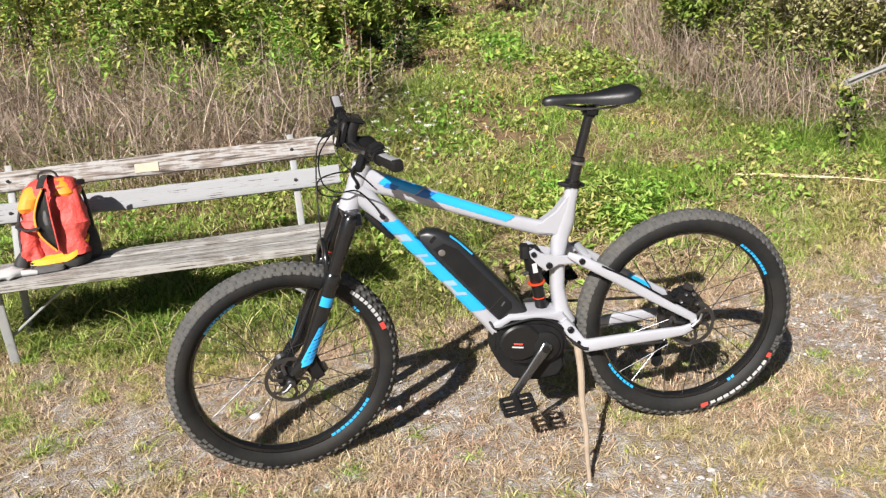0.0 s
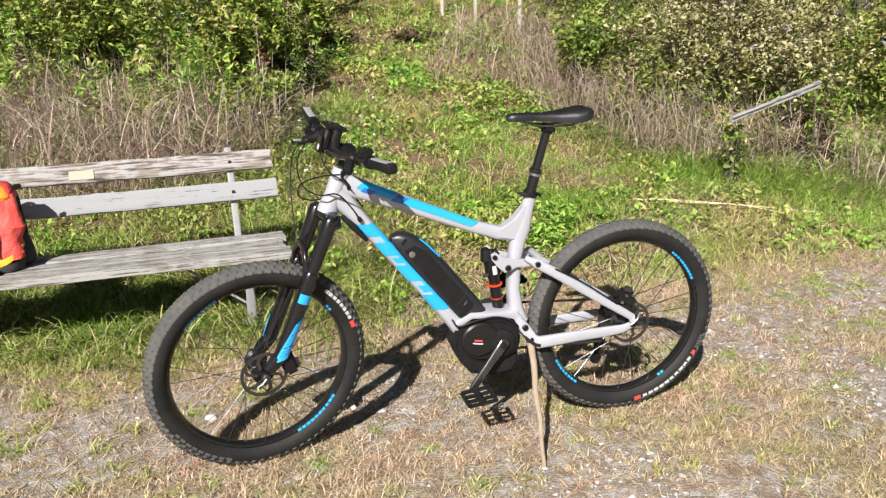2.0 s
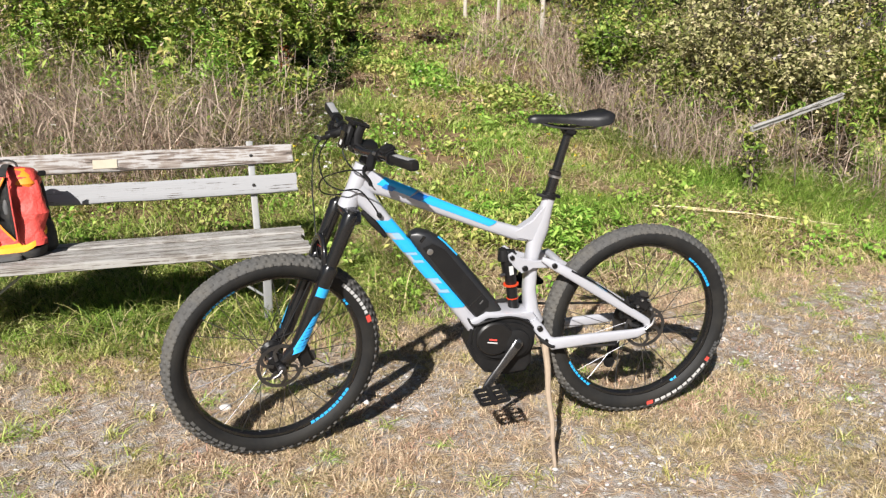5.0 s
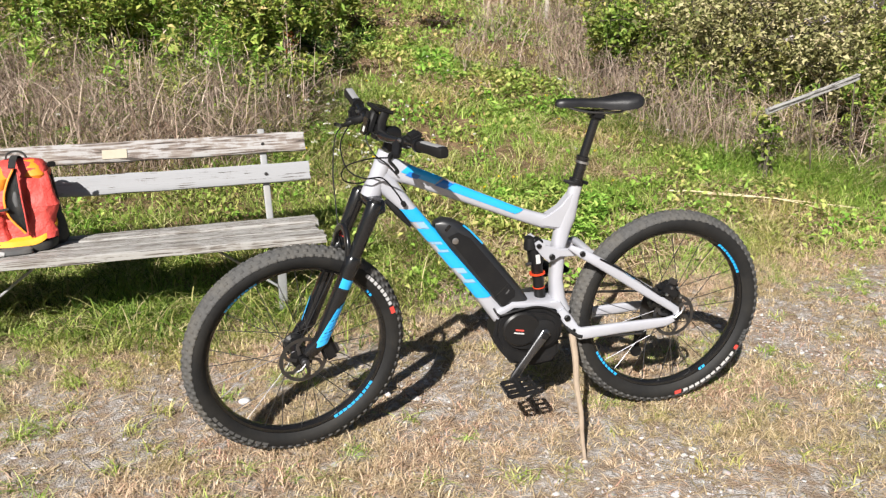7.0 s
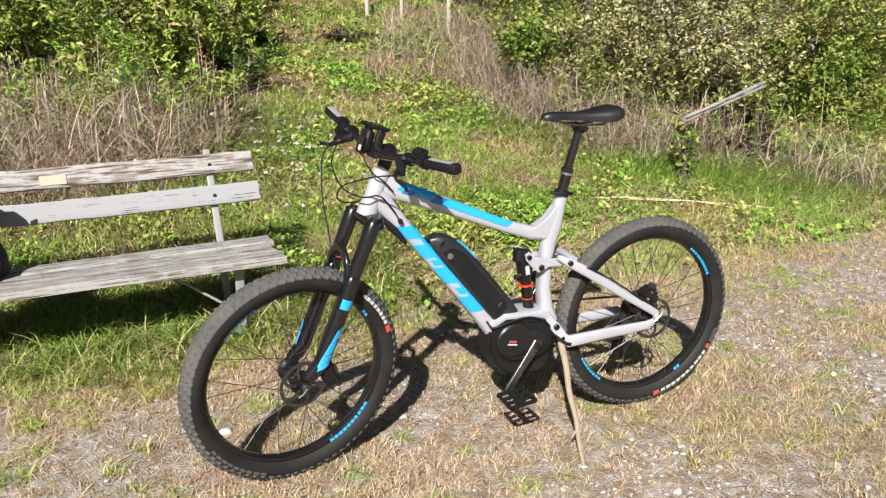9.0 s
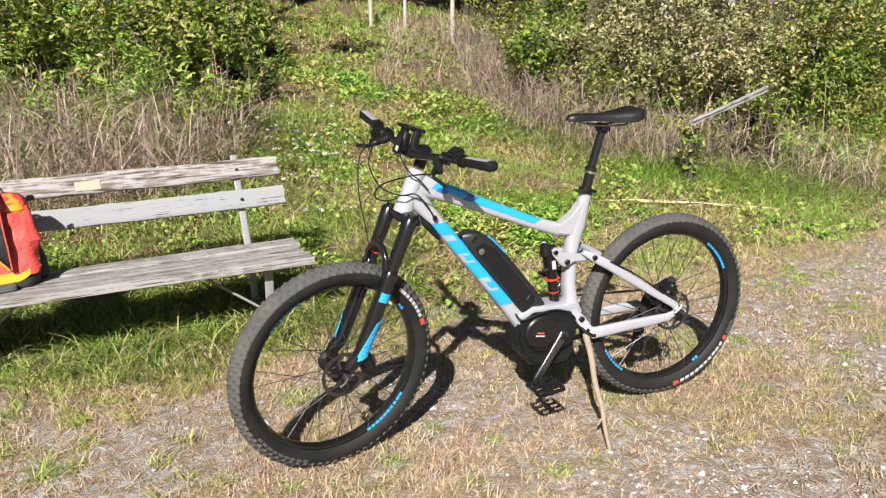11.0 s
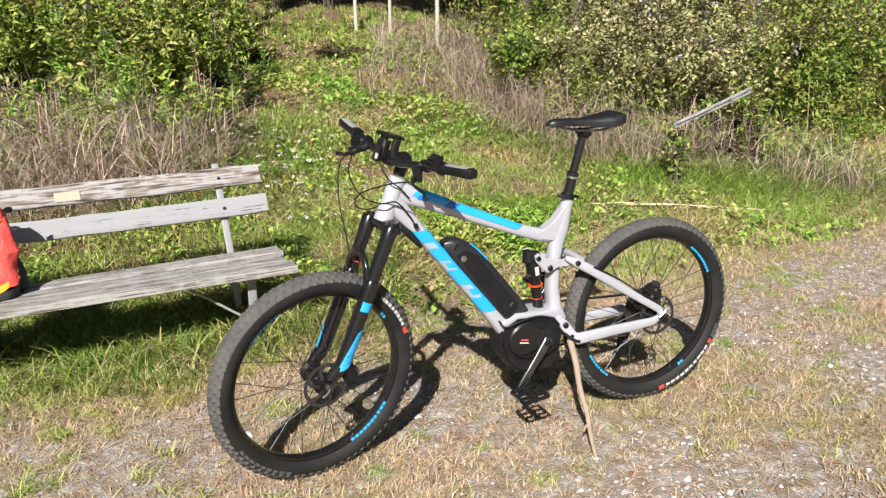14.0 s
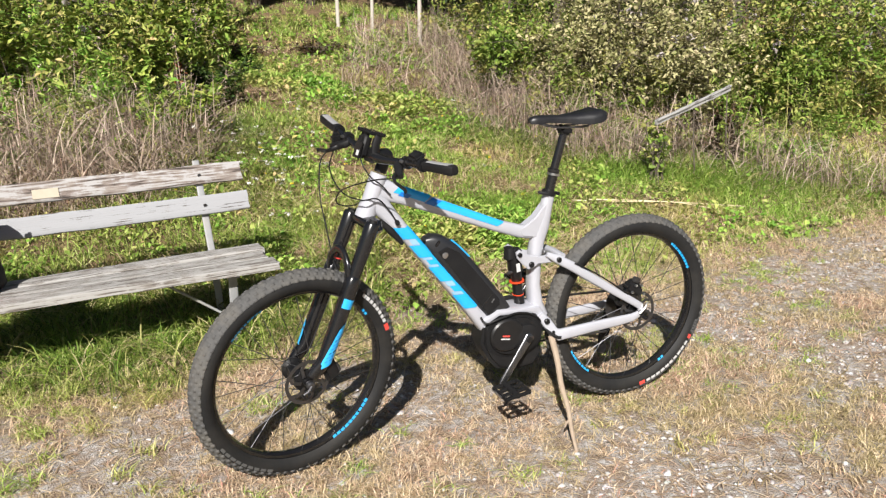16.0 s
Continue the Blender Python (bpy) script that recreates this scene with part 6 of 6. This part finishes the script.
bush(-2.62, 4.5, 0.08, 0.72, 240, RUSTLEAF, "slender rust-red dock plant among green herbs", 90, 0.045, "dock_plant")
# dark leaves stand in for the shadowed hollow under the bank's bushes
bush(-2.45, 5.05, 0.42, 0.40, 2400, FORESTLEAF, "dark-leaved shrub standing in for a shaded hollow beside the strip", 95, 0.04, "shade_shrub")
bush(-2.55, 4.25, 0.28, 0.32, 1600, FORESTLEAF, "dark-leaved shrub standing in for a shaded hollow beside the strip", 96, 0.04, "shade_shrub")
# first two stand in for shadow on the strip; the third is dark stalks
for i, (x, y, r, h) in enumerate(((-2.55, 7.2, 0.40, 0.20), (-1.72, 7.6, 0.34, 0.16), (1.78, 3.6, 0.15, 0.44))):
    bush(x, y, r, h, 620, DARKBROWN, "tangled dark brown clump for withered stalks and strip shade", 110 + i, 0.05, "dark_brown_clump")
bush(1.06, 3.0, 0.12, 0.42, 300, BUSHLEAF, "bright green leafy sapling beside the old plank", 91, 0.05, "sapling")

# front row near y 9: unseen crowns added to shade the undergrowth behind
for i, (x, y, h, cf, r, n, k) in enumerate(((-3.3, 9.4, 8.5, 0.42, 2.4, 26000, 0.09), (0.9, 9.4, 8.5, 0.42, 2.4, 26000, 0.09), (-5.6, 9.2, 8, 0.38, 2.2, 8000, 0.10), (1.6, 9.4, 8, 0.38, 2.1, 9000, 0.09), (4.0, 9.0, 8, 0.38, 2.2, 8000, 0.10), (-8.4, 9.8, 8, 0.3, 2.4, 7000, 0.1), (7.2, 9.4, 8, 0.3, 2.4, 7000, 0.1),
                                            (-4.4, 13.0, 9, 0.10, 2.4, 8000, 0.1), (-1.6, 14.5, 9, 0.10, 2.4, 8000, 0.1), (1.6, 13.6, 9, 0.10, 2.4, 8000, 0.1), (4.8, 13.0, 9, 0.1, 2.6, 7000, 0.1), (-8.2, 13.4, 9, 0.1, 2.6, 6000, 0.1), (8.6, 13.0, 9, 0.1, 2.6, 6000, 0.1), (0.0, 18.0, 10, 0.08, 3.0, 7000, 0.12), (-5.0, 17.5, 10, 0.08, 3.0, 7000, 0.12), (5.0, 17.5, 10, 0.08, 3.0, 6000, 0.12))):
    tree(x, y, h, cf, r, n, "dark broadleaf tree of the wood, front row added for shade", 200 + i, k)
# pale thin stems; crowns hang above the view, added to shade the undergrowth
for i, (x, y, k) in enumerate(((-0.42, 8.4, 0.030), (-1.05, 9.6, 0.026), (-1.55, 9.9, 0.030))):
    tree(x, y, 7.5, 0.45, 1.6, 14000, "thin tree with a pale bare stem in tall grass", 240 + i, k, None, BARK)
# undergrowth whose dark leaves add to the shade under the crowns
for i in range(13):
    x = -8.5 + 1.35 * i + 0.4 * math.sin(i * 2.3)
    bush(x, 11.7 + 0.4 * math.sin(i * 1.7), 1.0, 1.8, 2400, FORESTLEAF, "undergrowth at the edge of the wood, shade partly in its leaf colour", 300 + i, 0.08, "undergrowth")


def fence_post():
    e = base("marker_pole", "thin pale metal pole standing in the thicket", "pole", pose(4.28, 6.0, float(height(4.28, 6.0))))
    part("shaft", sweep([(0, 0, -0.1), (0.0, 0, 0.8), (0.01, 0, 2.2)], 0.012, 10, lateral=(1, 0, 0)), LEG, e)


fence_post()


def old_plank():
    """Weathered plank lying aslant in the thicket."""
    a, b = Vector((1.02, 2.87, 0.665)), Vector((1.66, 3.24, 0.85))
    d = (b - a)
    M = Matrix.Translation(b) @ d.to_track_quat("X", "Z").to_matrix().to_4x4()
    e = base("old_plank", "weathered grey plank lying aslant in dead stalks", "plank", M)
    L = d.length + 0.02
    part("board", board(L, 0.02, 0.034, 8), PLANK, e, "", pose(0, 0, 0))
    part("edge_batten", board(L, 0.02, 0.014, 9), PLANK, e, "", pose(0, -0.012, 0.020))
    # dead branches that carry it
    for k, (s, r) in enumerate(((0.02, 0.007), (0.5, 0.006))):
        p = b.lerp(a, s)
        g = float(height(p.x + 0.05, p.y + 0.08))
        m = M.inverted()
        part("prop_branch", sweep([m @ Vector((p.x + 0.06, p.y + 0.10, g - 0.03)), m @ (p + Vector((0.01, 0.03, -0.25))), m @ (p + Vector((0, 0.016, 0.02)))], [r, r * 0.8, r * 0.6], 7, lateral=(0.2, 0.9, 0.1)), DARKBARK, e)


old_plank()


def fallen_straws():
    """Two long pale stalks lying over the meadow edge."""
    for pts in (((0.46, 2.53, 0.06), (0.66, 2.515, 0.06), (0.97, 2.485, 0.065), (1.5, 2.485, 0.065)), ((0.36, 2.58, 0.04), (0.72, 2.50, 0.055), (1.0, 2.47, 0.07), (1.30, 2.44, 0.05))):
        e = base("fallen_stalk", "long pale dry stalk lying over the grass", "stalk", None, "fallen stalks")
        c = bent([(x, y, float(height(x, y)) + z) for x, y, z in pts], 6)
        part("stalk", sweep(c, [0.005 - 0.003 * i / (len(c) - 1) for i in range(len(c))], 6, lateral=(0.2, 0.3, 0.9)), surface("pale_straw", (0.55, 0.45, 0.27), (0.68, 0.58, 0.38), 40, 0.7, 0, 0.2), e)


fallen_straws()


def flowers():
    def heads(x, y, zl, zh, size, material, name, label):
        n = len(x)
        p = on_ground(x, y)
        p[:, 2] += rng.uniform(zl, zh, n)
        c = np.repeat(p, 7, 0) + rng.normal(0, size * 0.45, (n * 7, 3)) * [1, 1, 0.4]
        L = rng.uniform(size * 0.6, size * 1.1, n * 7)
        v, t = leaf_arrays(c, L, L * 0.75, 2.0)
        raw_mesh(name, v, t, material, label, "flowers")
    x = np.concatenate([rng.normal(-1.62, 0.20, 46), rng.uniform(-4, 1.5, 26)])
    y = np.concatenate([rng.normal(2.75, 0.3, 46), rng.uniform(1.9, 5, 26)])
    heads(x, y, 0.10, 0.38, 0.020, PETALW, "white_flowers", "small white wild flowers behind the bench")
    heads(rng.uniform(-2.2, 0.4, 40), rng.uniform(1.9, 4.6, 40), 0.08, 0.22, 0.014, PETALY, "yellow_flowers", "small yellow wild flowers in the meadow")
    # seed heads of the tall growth
    k = rng.uniform(0, 1, 260) < 0.5
    heads(np.where(k, rng.uniform(-7, -2.6, 260), rng.uniform(1.2, 7, 260)), np.where(k, rng.uniform(4.6, 7.5, 260), rng.uniform(4.2, 6.5, 260)), 0.7, 1.2, 0.055, FADED, "seed_heads", "greyish faded seed heads above the thicket")


flowers()


def stones():
    """Loose stones on the track: the larger ones are objects of their own, the grit one mesh."""
    ico = bmesh.new()
    bmesh.ops.create_icosphere(ico, subdivisions=1, radius=1)
    V0 = np.array([v.co[:] for v in ico.verts])
    T0 = np.array([[v.index for v in f.verts] for f in ico.faces])
    ico.free()
    n = 13000
    x, y = spots(n * 4, -3.2, 3.2, -1.4, 2.4)
    keep = (across(x, y) < 1.25) & (rng.uniform(0, 1, n * 4) < 0.10 + 0.90 * gravelly(x, y))
    x, y = x[keep][:n], y[keep][:n]
    n = len(x)
    r = rng.gamma(1.5, 0.0021, n) + 0.0019
    shape = V0[None] * (1 + rng.normal(0, 0.24, (n, 12, 1))) * rng.uniform(0.6, 1.3, (n, 1, 3)) * r[:, None, None]
    shape[:, :, 2] *= 0.65
    v = (shape + on_ground(x, y, 0)[:, None]).reshape(-1, 3)
    t = (T0[None] + (np.arange(n) * 12)[:, None, None]).reshape(-1, 3)
    raw_mesh("gravel", v, t, STONE, "pale gravel scattered over the track", "gravel")
    for i, (sx, sy, s) in enumerate(((-1.437, -0.142, 0.024), (-1.02, -0.52, 0.014), (-0.95, -0.60, 0.010), (-1.75, -0.35, 0.013), (0.35, 0.75, 0.016), (0.62, 0.3, 0.013), (-0.35, -0.55, 0.011), (0.15, -0.45, 0.014), (-1.9, 0.12, 0.016), (0.9, 0.9, 0.018))):
        bm = bmesh.new()
        bmesh.ops.create_icosphere(bm, subdivisions=2, radius=1)
        for w in bm.verts:
            w.co *= 1 + 0.28 * noise.noise(w.co * 1.3 + Vector((i * 3.0, 0, 0)))
        bmesh.ops.transform(bm, matrix=Matrix.Diagonal((s, s * 0.8, s * 0.55, 1)), verts=bm.verts[:])
        tagged(part("stone", bm, STONE, None, "", pose(sx, sy, float(height(sx, sy)) + s * 0.3, 0, 0, i * 47)), "pale rounded stone lying on the track", "stone", "loose stones")


stones()
